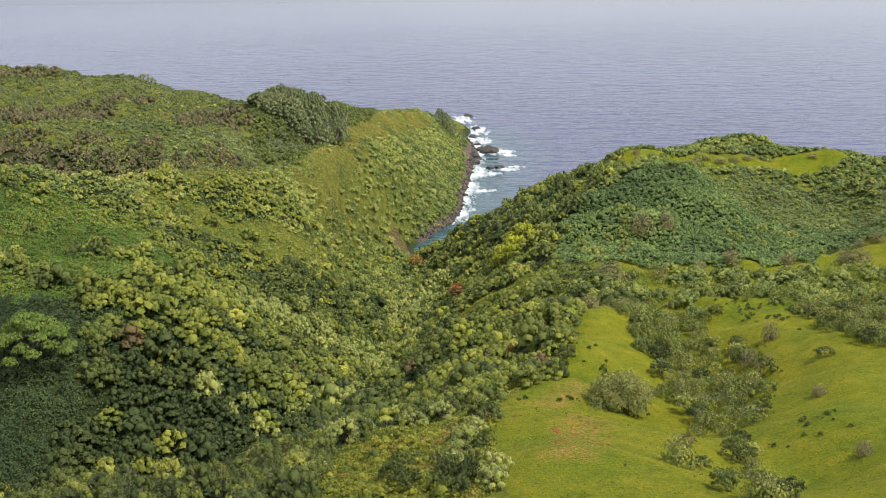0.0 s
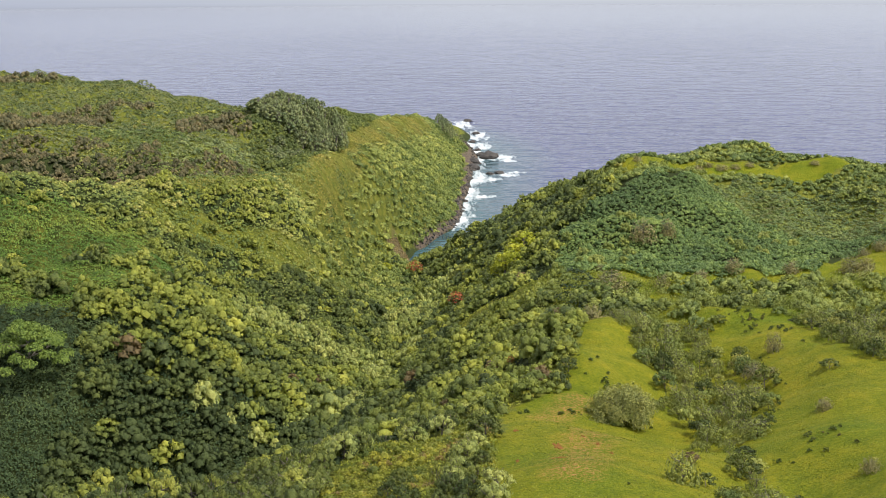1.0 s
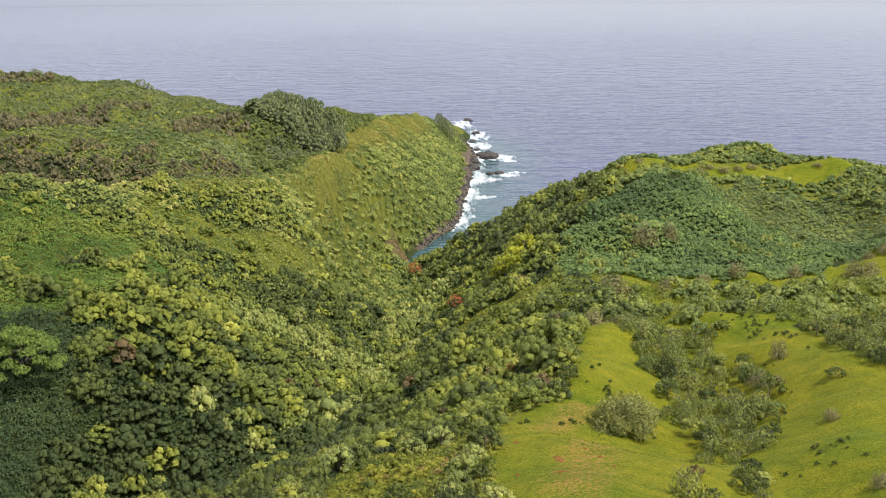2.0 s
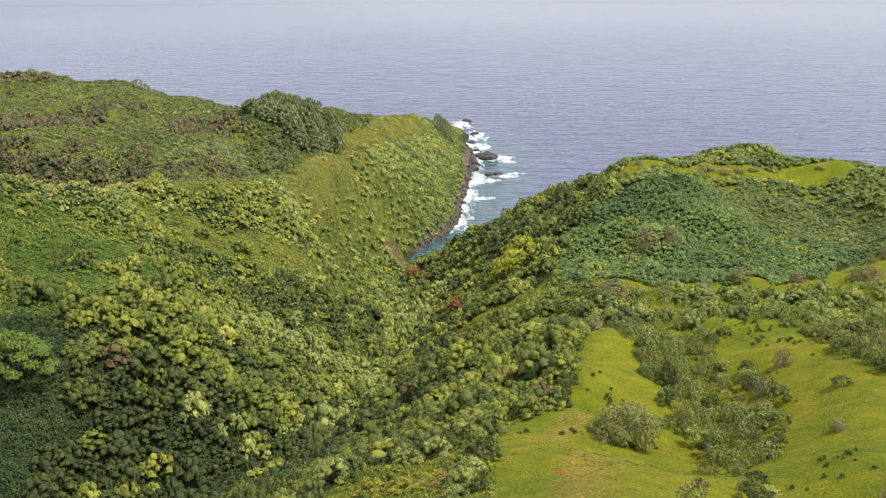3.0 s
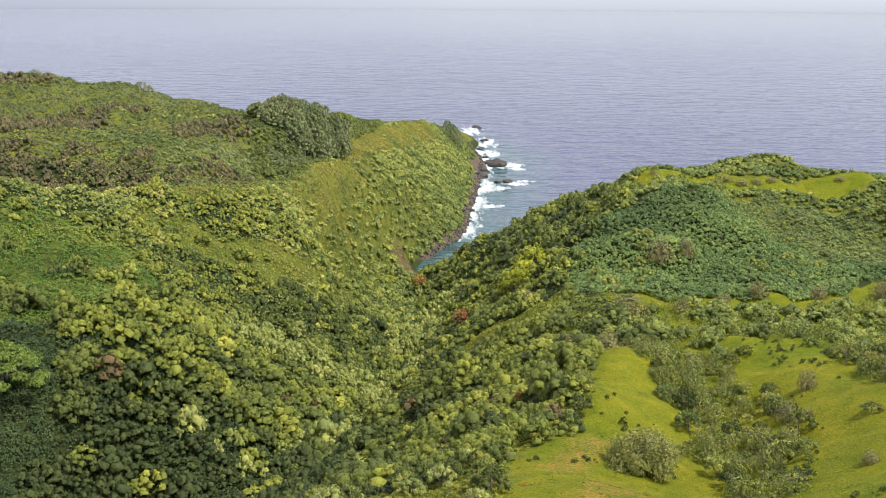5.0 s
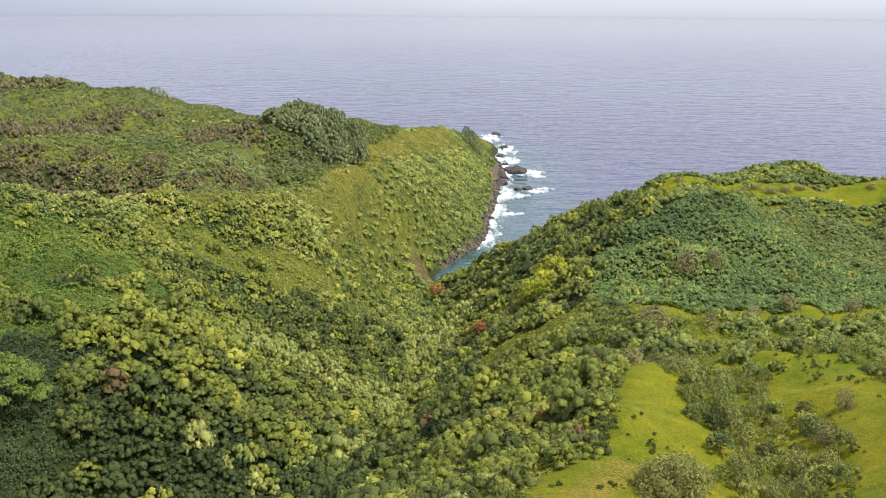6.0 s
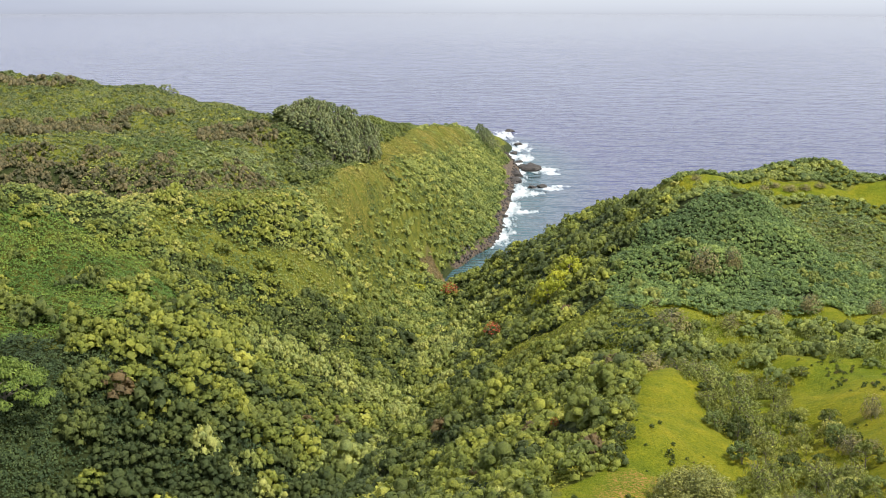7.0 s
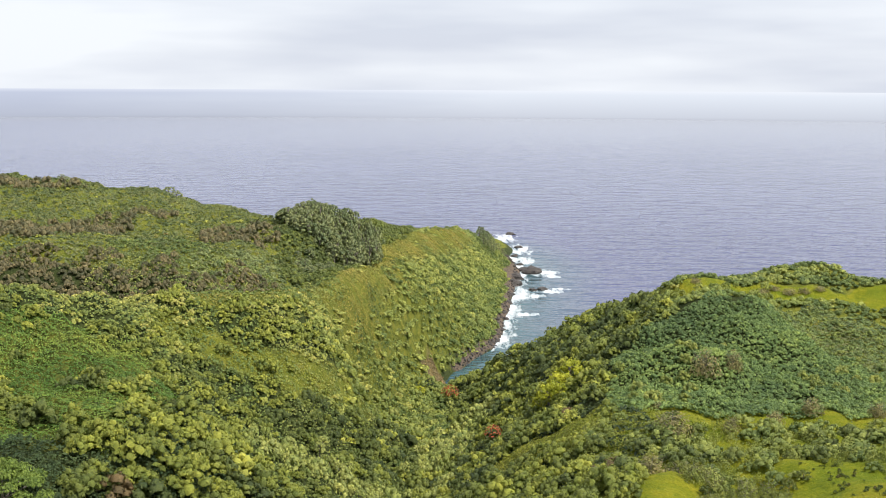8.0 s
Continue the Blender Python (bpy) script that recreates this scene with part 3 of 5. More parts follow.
def hull_faces(v, reach):
    """The outward triangles between points that all lie on a sphere, each within reach of the others."""
    out = []
    for i in range(len(v)):
        for j in range(i + 1, len(v)):
            for k in range(j + 1, len(v)):
                p = v[[i, j, k]]
                if max(np.linalg.norm(p[0] - p[1]), np.linalg.norm(p[1] - p[2]), np.linalg.norm(p[0] - p[2])) < reach:
                    out.append((i, k, j) if np.dot(np.cross(p[1] - p[0], p[2] - p[0]), p.sum(0)) < 0 else (i, j, k))
    return np.array(out)


ICO_F = hull_faces(ICO_V, 1.1)


def crown(seed, lobes=8, cards=12, card=0.15, height=0.62, spread=0.60, lobe=0.38, wild=0.45, core=1.0):
    """A billowing crown about 1 m in radius, its base at z = 0: boughs set over a dome, each a lumpy mass with leaf sprays on it."""
    r = np.random.RandomState(seed)
    sides = ICO_F[ICO_V[ICO_F, 2].mean(1) > -0.15]
    parts = []
    for i in range(lobes):
        up = 1.0 - (i + 0.35) / lobes
        a, q = i * 2.4 + r.uniform(-0.4, 0.4), spread * math.sqrt(max(0.0, 1 - up * up)) * r.uniform(0.85, 1.15)
        c = np.array([q * math.cos(a), q * math.sin(a), 0.18 + height * up * r.uniform(0.8, 1.15)])
        s = lobe * r.uniform(0.68, 1.25)
        parts.append((ICO_V * s * core * [1, 1, 0.85] * r.uniform(0.62, 1.06, (12, 1)) + c, sides))
        d = dome(r, cards, -0.15)
        parts.append(sprays(r, c + d * s * [1, 1, 0.86] * r.uniform(0.9, 1.1, (cards, 1)), d, card, wild))
    return joined(parts)


def twiggy(seed, cards=60, card=0.16):
    """A thin shrub of upright twigs with sparse leaves, 1 m in radius."""
    r = np.random.RandomState(seed)
    parts = []
    d = dome(r, cards, 0.0)
    q = r.uniform(0.45, 1.0, (cards, 1))
    parts.append(sprays(r, d * q * [1, 1, 1.15], d, card))
    for i in range(14):
        e = dome(r, 1, 0.35)[0] * r.uniform(0.7, 1.05) * [1, 1, 1.15]
        s = np.cross(e, [0.3, 0.8, 0.2])
        s = s / np.linalg.norm(s) * 0.022
        parts.append((np.array([-s, s, e * 0.6 + s * 0.6, e]), np.array([[0, 1, 2], [0, 2, 3]])))
    return joined(parts)


def scatter(r, x0, x1, y0, y1, step):
    """Places on a shaken grid, within a wedge fitted to the camera's view."""
    x, y = np.meshgrid(np.arange(x0, x1, step), np.arange(y0, y1, step * 0.9))
    x[1::2] += step * 0.5
    x, y = x.ravel() + r.uniform(-0.42, 0.42, x.size) * step, y.ravel() + r.uniform(-0.42, 0.42, x.size) * step
    keep = np.abs(x) < 0.35 * y + 16
    return x[keep], y[keep]


def slope_normal(x, y):
    e = 1.5
    n_ = np.stack([ground_z(x - e, y) - ground_z(x + e, y), ground_z(x, y - e) - ground_z(x, y + e), np.full(len(x), 2 * e)], 1)
    return n_ / np.linalg.norm(n_, axis=1, keepdims=True)


def plants(name, label, category, protos, x, y, size, high, material, tint=None, sink=0.25, seed=1):
    """Many plants that nobody could count, as one object: a prototype at each place, turned and scaled."""
    r = np.random.RandomState(seed)
    z = ground_z(x, y)
    k = len(x)
    tint = r.uniform(0, 1, k) if tint is None else tint
    pick, turn = r.randint(0, len(protos), k), r.uniform(0, 2 * np.pi, k)
    vs, fs, ts, n_ = [], [], [], 0
    for i, (v, f) in enumerate(protos):
        w = np.nonzero(pick == i)[0]
        if not len(w):
            continue
        c, s = np.cos(turn[w])[:, None], np.sin(turn[w])[:, None]
        px = (v[None, :, 0] * c - v[None, :, 1] * s) * size[w, None] + x[w, None]
        py = (v[None, :, 0] * s + v[None, :, 1] * c) * size[w, None] + y[w, None]
        pz = (v[None, :, 2] - sink) * high[w, None] + z[w, None]
        vs.append(np.stack([px, py, pz], -1).reshape(-1, 3))
        fs.append((f[None] + (np.arange(len(w)) * len(v))[:, None, None] + n_).reshape(-1, 3))
        ts.append(np.repeat(tint[w], len(v)))
        n_ += len(w) * len(v)
    me_ = mesh_from(name, np.concatenate(vs), np.concatenate(fs), [material], {"tint": np.concatenate(ts)}, True)
    return tagged(new(name, me_), label, category, kind="stuff")


NEAR = [crown(10 + i, 13, 11, 0.14, 0.62, 0.68, 0.29, 0.42, 0.98) for i in range(9)]
MID = [crown(30 + i, 11, 8, 0.17, 0.60, 0.66, 0.30) for i in range(9)]
FAR = [crown(50 + i, 6, 7, 0.22, 0.55, 0.58, 0.38) for i in range(9)]
FERNY = [crown(80 + i, 3, 17, 0.19, 0.45, 0.42, 0.52, 0.6, 0.72) for i in range(9)]
CLUMP = [crown(70 + i, 3, 6, 0.32, 0.45, 0.42, 0.52) for i in range(9)]
TWIGGY = [twiggy(90 + i, 150, 0.13) for i in range(5)]

R0 = np.random.RandomState(5)


def clumped(x, y, r, spread=0.32):
    """Kinds that keep together: a slow swell over the land plus chance."""
    return np.clip(0.5 + 0.12 * waves2(x, y, 45, 21) + 0.22 * waves2(x, y, 17, 22) + r.normal(0, spread * 0.65, len(x)), 0, 0.999)


# the mixed forest of the gulch, both sides
x, y = scatter(R0, -150, 60, 120, 570, 3.1)
keep = R0.uniform(0, 1, len(x)) < np.where(y < 335, np.where(x < -5, 0.60, 0.68), 0.74) / np.clip(slope_normal(x, y)[:, 2], 0.65, 1)
x, y = x[keep], y[keep]
z = ground_z(x, y)
grassy = inside(MEADOW, x, y) | inside(STRIP, x, y) | inside(HILLTOP, x, y)
carpeted = ragged(DARK_HILL)(x, y) | inside(HILL_SCRUB, x, y) | (ragged(VINE_SLOPE, 5)(x, y) & (waves2(x, y, 26, 51) < 0.45)) | ragged(DARK_THICKET, 4)(x, y)
ferny = (off(FERN_NEAR, x, y) < 2.5) | ((off(MID_SPUR, x, y) < 6) & (R0.uniform(0, 1, len(x)) < 0.8))
crest = (off(FERN_CREST, x, y) < 5)
wood = (off(RIDGE_FERN, x, y) > 4.5) & ~grassy & ~carpeted & (off(BEACH, x, y) > 9) & ((near_spur(x, y) > 6.0) | ((R0.uniform(0, 1, len(x)) < 0.12) & (off(GRASS_SPUR, x, y) > 4))) & ~ferny & ~crest & (z > 2) & (y > 130) & ((y < 470) | (x > -2 + 0 * y)) & ~inside(FERN_PATCH, x, y) & ~((x > 34) & (y < 330)) & ~((x < -40) & (y > 440)) & ~((x < -85) & (y > 380))
x, y = x[wood], y[wood]
lone = np.zeros(len(x), bool)
lone[[k for k in np.argsort(y) if abs(x[k]) < 0.34 * y[k] + 4][:230]] = True
SINGLE_TREES = [(float(a), float(b), float(c), float(c) * 1.05) for a, b, c in zip(x[lone], y[lone], R0.uniform(0.75, 1.2, lone.sum()))]
x, y = x[~lone], y[~lone]
by_stream = np.minimum(off(PALE_FOOT, x, y), off(PALE_MOUTH, x, y))
by_stream = np.minimum(by_stream, off([(-16, 517), (-12, 503)], x, y) + 2)
pale = ((by_stream < 7) & (R0.uniform(0, 1, len(x)) < 0.75)) | ((off(STREAM, x, y) < 6) & (R0.uniform(0, 1, len(x)) < 0.3) & (y > 300))
# kinds by place; shade of spur face and stream crease put into the tint
tint = clumped(x, y, R0, 0.17) - 0.20 * soft(y, 288, 306) * soft(x, -22, -8) - 0.10 * soft(y, 270, 300) * soft(x, -30, -15) + 0.28 * soft(np.hypot((x + 62) / 1.3, y - 340), 10, 30) + 0.24 * soft(x, -40, -15) * soft(-y, -372, -346) - 0.30 * soft(y, 276, 304) * soft(x, -30, -12) + 0.14 * soft(np.hypot((x + 64) / 1.1, y - 312), 10, 26) - 0.28 * soft(np.hypot((x + 38) / 1.4, y - 298), 12, 28) + 0.22 * soft(np.hypot((x + 50) / 1.2, y - 425), 14, 40) - 0.34 * inside(SPUR_FACE, x, y) - 0.12 * (x > 0) * (y > 425) + 0.20 * soft(-x, -12, -4) * soft(y, 330, 400) - 0.16 * soft(np.abs(x), 5, 9) * soft(np.abs(y - 330), 40, 70)
tint = tint - 0.08 - 0.13 * soft(np.abs(x + 30), 15, 28) * soft(np.abs(y - 312), 20, 38) + R0.normal(0, 0.16, len(x)) * (x > -4)
bright = 0.7 * waves2(x, y, 17, 23) + R0.normal(0, 0.25, len(x)) > 0.72
tint = np.where(bright, np.maximum(tint, R0.uniform(0.66, 0.88, len(x))), np.minimum(tint, 0.72))
tint = np.clip(tint, 0, 1)
tint = np.where(tint > 0.97, np.where(R0.uniform(0, 1, len(x)) < 0.2, 0.99, 0.9), np.minimum(tint, 0.94))
tint = np.where(R0.uniform(0, 1, len(x)) < 0.014 * (by_stream > 8) * (y < 385), 1.0, tint)
size = R0.uniform(1.6, 2.9, len(x)) * np.where(y < 335, np.where(x > -5, 1.12, 1.36), 1.0) * np.where(R0.uniform(0, 1, len(x)) < 0.18, 1.35, 1) * np.where((x < -30) & (y > 350), 0.8, 1.0)
near = y < 325
for mask, protos, name, label in ((near & ~pale, NEAR, "gulch_forest", "dense mixed green broadleaf forest filling the gulch"),
                                  (~near & ~pale & (y < 420), MID, "slope_forest", "mixed green broadleaf trees on the gulch slopes"),
                                  (~near & ~pale & (y >= 420), FAR, "mouth_forest", "mixed green trees near the mouth of the gulch")):
    plants(name, label, "forest", protos, x[mask], y[mask], size[mask], size[mask] * R0.uniform(0.85, 1.45, mask.sum()), m_forest, tint[mask], 0.05, 7)
plants("stream_trees", "pale silvery-green trees lining the stream bed", "forest", NEAR, x[pale], y[pale], size[pale], size[pale] * 1.6, m_pale, None, 0.05, 8)

# scrub on the headland slope and the left hillside
x, y = scatter(R0, -60, 60, 440, 1130, 2.9)
z = ground_z(x, y)
d = off(FERN_CREST, x, y)
keep = (z > 2.2) & ~((np.abs(y - 868) < 42) & (off(SHORE, x, y) + 2.5 * waves2(x, y, 18, 64) < 6.5)) & ((off(SHORE, x, y) + 1.5 * waves2(x, y, 30, 63) > 2.4) | (y < 690)) & (R0.uniform(0, 1, len(x)) < np.clip((d - np.where(y > 485, 5.5, 2)) / np.where(y > 485, 6, 5), 0.04, 1)) & (x < 0.02 * y + 18) & ((y > 462) | (x < -30)) & ((x < -2) | (y > 575)) & (x > np.interp(y, [473, 503, 594, 660, 750, 850, 950], [-50, -43, -35, -29, -20, -6, 4])) & ((off(BEACH, x, y) > 9) | (z > 11)) & ((d < 60) & (x > -0.55 * 60 - 20))
x, y, d = x[keep], y[keep], d[keep]
size = R0.uniform(1.6, 2.8, len(x))
plants("headland_scrub", "yellow-green scrub and small trees on the headland", "scrub", FAR, x, y, size, size * R0.uniform(0.8, 1.2, len(x)) * np.clip(0.6 + d / 30, 0.6, 1.1), m_scrub,
       np.clip(clumped(x, y, R0, 0.22) + 0.16 - d / 80, 0, 0.92), 0.15, 9)

x, y = scatter(R0, -150, -30, 360, 470, 2.6)
keep = (off(FERN_CREST, x, y) > 4) & ~inside(VINE_SLOPE, x, y) & (R0.uniform(0, 1, len(x)) < 0.85) & ((x < -40) | (y < 440)) & (off(MID_SPUR, x, y) > 3) & ((x < -70) | (y > 410)) & (y < np.interp(x, [-150, -126, -102, -79, -60, -45], [392, 395, 402, 418, 440, 470]))
x, y = x[keep], y[keep]
size = R0.uniform(1.0, 1.8, len(x))
plants("hillside_scrub", "yellow-green shrubs covering the left ridge", "scrub", FAR, x, y, size, size * 1.1, m_scrub, np.clip(clumped(x, y, R0, 0.26) + 0.25, 0, 1), 0.15, 10)

# trees in the hollow behind the left ridge, darkened in colour as the bank's shadow
x, y = scatter(R0, -170, -50, 395, 480, 3.6)
line = np.interp(x, [-150, -126, -102, -79, -60, -45], [392, 395, 402, 418, 440, 470])
keep = (y > line + 8) & (y < np.interp(x, [-150, -118, -88, -69, -54], [452, 447, 449, 466, 500])) & (R0.uniform(0, 1, len(x)) < 0.85)
x, y = x[keep], y[keep]
size = R0.uniform(1.2, 2.2, len(x))
plants("hollow_trees", "green trees in the hollow behind the ridge, tinted dark as the bank's shadow", "trees", FAR, x, y, size, size * 1.2, m_forest, R0.uniform(0.0, 0.35, len(x)), 0.1, 31)

x, y = scatter(R0, -80, -20, 485, 700, 3.0)
keep = (x < np.interp(y, [473, 503, 594, 640, 700], [-52, -44, -36, -29, -24])) & (x > np.interp(y, [485, 520, 560, 640], [-58, -66, -72, -76])) & (R0.uniform(0, 1, len(x)) < 0.85)
x, y = x[keep], y[keep]
size = R0.uniform(1.2, 2.3, len(x))
plants("gully_trees", "dark green trees in the gully behind the crest", "trees", FAR, x, y, size * 1.15, size * 1.3, m_forest, R0.uniform(0.1, 0.5, len(x)), 0.1, 32)

# plateau behind the left ridge: bands of brown and of green shrubs
x, y = scatter(R0, -225, -20, 447, 650, 3.4)
z = ground_z(x, y)
BROWN_BANDS = [[(-185, 484), (-152, 478), (-138, 500), (-127, 546), (-129, 560), (-150, 549), (-164, 520), (-188, 512)], [(-106, 558), (-90, 568), (-75, 580), (-70, 556), (-86, 540), (-98, 542)],
               [(-200, 578), (-165, 590), (-163, 604), (-200, 598)], [(-134, 560), (-118, 561), (-118, 573), (-134, 570)]]
band = np.minimum(0.5 * waves2(x * 0.5, y, 40, 33) + 0.2 * R0.normal(0, 1, len(x)) - 0.35, 0.4)
for outline in BROWN_BANDS:
    band = np.where(ragged(outline, 3.0)(x, y) & (R0.uniform(0, 1, len(x)) < 0.9), 1.0, band)
bank = (y > 446) & (y < 468) & (x < -64)
keep = (z > 20) & ~bank & (x < np.interp(y, [440, 473, 533, 630, 750], [-64, -54, -41, -31, -22])) & ((R0.uniform(0, 1, len(x)) < 0.42) | (band > 0.25)) & ((x < np.interp(y, [485, 520, 560, 640], [-58, -66, -72, -76])) | (y > 640))
for mask, mat, name, label in ((keep & (band > 0.5), m_brown, "brown_shrubs", "bands of brownish shrubs on the coastal plateau"),
                               (keep & (band <= 0.5) & (band > -0.5), m_moss, "plateau_scrub", "yellow-green low scrub on the coastal plateau"),
                               (keep & (band <= -0.5), m_forest, "plateau_trees", "dark green low trees on the coastal plateau")):
    s = R0.uniform(0.8, 1.5, mask.sum()) * (1.9 if mat is m_brown else 1.0)
    plants(name, label, "scrub", FAR, x[mask], y[mask], s, s * (1.4 if mat is m_brown else 1.1), mat, None, 0.15, 11)


x, y = scatter(R0, -190, -62, 445, 500, 2.7)
foot_ = np.interp(x, [-150, -118, -88, -69], [452, 447, 449, 466])
keep = (y > foot_ - 2) & (y < foot_ + 24 + 5 * waves2(x, y, 22, 35))
x, y = x[keep], y[keep]
s_ = R0.uniform(1.3, 2.1, len(x))
plants("brown_bank", "dense brownish shrubs covering the plateau bank", "shrubs", FAR, x, y, s_, s_ * 1.35, m_brown, None, 0.1, 34)


x, y = scatter(R0, -98, -50, 462, 555, 2.5)
keep = (off([(-84, 476), (-74, 500), (-66, 530), (-58, 545)], x, y) < 9) & (R0.uniform(0, 1, len(x)) < 0.8)
x, y = x[keep], y[keep]
s_ = R0.uniform(0.9, 1.7, len(x))
plants("pale_slope_shrubs", "pale green shrubs on the slope below the plateau", "shrubs", FAR, x, y, s_, s_, m_pale_shrub, None, 0.1, 37)


def leaf_cover(name, label, category, within, box, density, size, lift, material, seed, lump=4.0, upright=0.0, lean=None):
    """A closed cover of small leaf sprays over part of the ground, billowing a little."""
    r = np.random.RandomState(seed)
    x0, x1, y0, y1 = box
    k = int((x1 - x0) * (y1 - y0) * density)
    x, y = r.uniform(x0, x1, k), r.uniform(y0, y1, k)
    keep = within(x, y) & (np.abs(x) < 0.36 * y + 24)
    x, y = x[keep], y[keep]
    billow = 0.5 + 0.3 * waves2(x, y, lump, seed) + 0.25 * waves2(x, y, lump * 2.7, seed + 1)
    z = ground_z(x, y) + lift * (np.clip(billow, 0, 1.3) * r.uniform(0.75, 1.05, len(x))) + 0.03
    out = slope_normal(x, y) + r.normal(0, 0.35, (len(x), 3))
    if upright:
        out = out * [1, 1, 1 - upright] + r.normal(0, upright, (len(x), 3)) * [1, 1, 0]
    v, f = sprays(r, np.stack([x, y, z], 1), out, size)
    # lean adds light and shade painted by place
    drift = 0.5 + 0.34 * waves2(x, y, 34, seed + 2) + (lean(x, y) if lean else 0.0)
    tint = np.repeat(np.clip(drift + r.normal(0, 0.2, len(x)), 0, 1), 4)
    return tagged(new(name, mesh_from(name, v, f, [material], {"tint": tint})), label, category, kind="stuff")


def box_of(poly_):
    xs_, ys_ = [p[0] for p in poly_], [p[1] for p in poly_]
    return min(xs_), max(xs_), min(ys_), max(ys_)


# tint carries painted light on the front lobe, shade at upper left
leaf_cover("hill_thicket", "dark green thicket draped over the hill, tinted as lit lobe and shaded side", "thicket", lambda x, y: ragged(DARK_HILL)(x, y) & ~ragged(HILL_SCRUB)(x, y), box_of(DARK_HILL), 5.0, 0.60, 1.6, m_thicket, 12, 3.6, 0.0,
           lambda x, y: 0.6 * soft(np.hypot((x - 57) / 1.7, y - 352), 5, 12) - 0.35 * soft(np.hypot(x - 56, y - 388), 8, 22))
x, y = scatter(R0, 34, 200, 308, 414, 1.5)
keep = ragged(DARK_HILL)(x, y) | (ragged(HILL_SCRUB)(x, y) & (waves2(x, y, 26, 53) > -0.7))
x, y = x[keep], y[keep]
size = R0.uniform(0.65, 1.15, len(x))
flank = ragged(HILL_SCRUB)(x, y)
# clumps take the same painted light and shade in their tint
tint = np.clip(0.45 + 0.25 * waves2(x, y, 30, 66) + 0.4 * soft(np.hypot((x - 57) / 1.7, y - 352), 5, 12) - 0.45 * soft(np.hypot(x - 54, y - 384), 10, 26) + R0.normal(0, 0.12, len(x)), 0, 1)
plants("hill_clumps", "rounded leafy clumps of the thicket on the hill", "thicket", CLUMP, x[~flank], y[~flank], size[~flank], size[~flank] * 1.1, m_thicket, tint[~flank], -0.3, 67)
plants("flank_clumps", "grey-green leafy clumps on the flank of the hill", "thicket", CLUMP, x[flank], y[flank], size[flank], size[flank] * 0.75, m_flank, tint[flank], 0.05, 68)
leaf_cover("hill_fern", "olive fern and grass on the flank of the hill", "fern", ragged(HILL_SCRUB), box_of(HILL_SCRUB), 4.5, 0.6, 0.7, m_moss, 22, 4.0)
leaf_cover("vine_cover", "bright green vines smothering the slope", "vines", ragged(VINE_SLOPE, 5), box_of(VINE_SLOPE), 8.0, 0.50, 1.5, m_vines, 13, 4.5)
leaf_cover("gulch_thicket", "dark green thicket on the gulch side", "thicket", ragged(DARK_THICKET, 4), box_of(DARK_THICKET), 9.0, 0.50, 2.2, m_thicket_low, 14, 4.0)
leaf_cover("ridge_fern", "yellowing fern and grass along the headland crest", "fern", lambda x, y: (off(FERN_CREST, x, y) < np.where(y > 485, 9, 4) + 3 * waves2(x, y, 20, 5)) & (ground_z(x, y) > 8) & (x > np.interp(y, [400, 473, 503, 594, 660, 755], [-99, -52, -43, -34, -28, -15])),
           (-90, 20, 400, 860), 6.5, 0.5, 0.9, m_fern, 15, 5.0)
leaf_cover("spur_fern", "olive and yellow fern patches on the spurs", "fern", lambda x, y: (inside(FERN_PATCH, x, y) | ((off(FERN_NEAR, x, y) < 5) & ~inside(MEADOW, x, y))) | (off(MID_SPUR, x, y) < 6 + 3 * waves2(x, y, 12, 7)),
           (-90, 16, 110, 425), 7.0, 0.30, 0.8, m_sward, 16, 2.6)
x, y = scatter(R0, -26, 14, 120, 192, 1.15)
keep = ragged(FERN_PATCH, 1.2)(x, y) & ~inside(MEADOW, x, y) & (R0.uniform(0, 1, len(x)) < 0.8)
x, y = x[keep], y[keep]
size = R0.uniform(0.45, 1.25, len(x)) * np.where(R0.uniform(0, 1, len(x)) < 0.1, 1.6, 1)
plants("spur_hummocks", "mounded olive and yellow fern covering the spur", "fern", FERNY, x, y, size, size * R0.uniform(0.6, 1.2, len(x)), m_hummock, np.clip(0.5 + 0.35 * waves2(x, y, 9, 71) + R0.normal(0, 0.2, len(x)), 0, 1), 0.1, 72)
# leaves coloured dark as the shade under the trees
leaf_cover("undergrowth", "shrubby undergrowth beneath the gulch trees, its green darkened as shade", "undergrowth", lambda x, y: ((y < 346) | (x > -12)) & (near_spur(x, y) > 4.5) & (off(FERN_NEAR, x, y) > 5) & (off(MARGIN, x, y) > 7) & ~inside(MEADOW, x, y) & ~ragged(DARK_HILL)(x, y) & ~ragged(VINE_SLOPE, 5)(x, y) & ~inside(STRIP, x, y) & ~inside(HILL_SCRUB, x, y) & ~inside(FERN_PATCH, x, y),
           (-120, 45, 110, 560), 1.4, 0.85, 1.5, m_shade_leaves, 18, 5.0)
leaf_cover("hillside_fern", "olive fern between the trees of the hillside", "fern", lambda x, y: (y >= 346) & (x <= -12) & ~inside(MEADOW, x, y) & ~ragged(DARK_HILL)(x, y) & ~ragged(VINE_SLOPE, 5)(x, y) & ~inside(STRIP, x, y) & ~inside(HILL_SCRUB, x, y) & ~inside(FERN_PATCH, x, y),
           (-120, -10, 344, 500), 2.0, 0.75, 1.5, m_moss_low, 24, 5.0)
leaf_cover("slope_undergrowth", "tall leafy undergrowth beneath the slope trees", "undergrowth", lambda x, y: ~ragged(DARK_THICKET, 4)(x, y) & ~ragged(VINE_SLOPE, 5)(x, y),
           (-90, -25, 268, 345), 4.0, 0.55, 2.2, m_thicket_low, 23, 4.0)
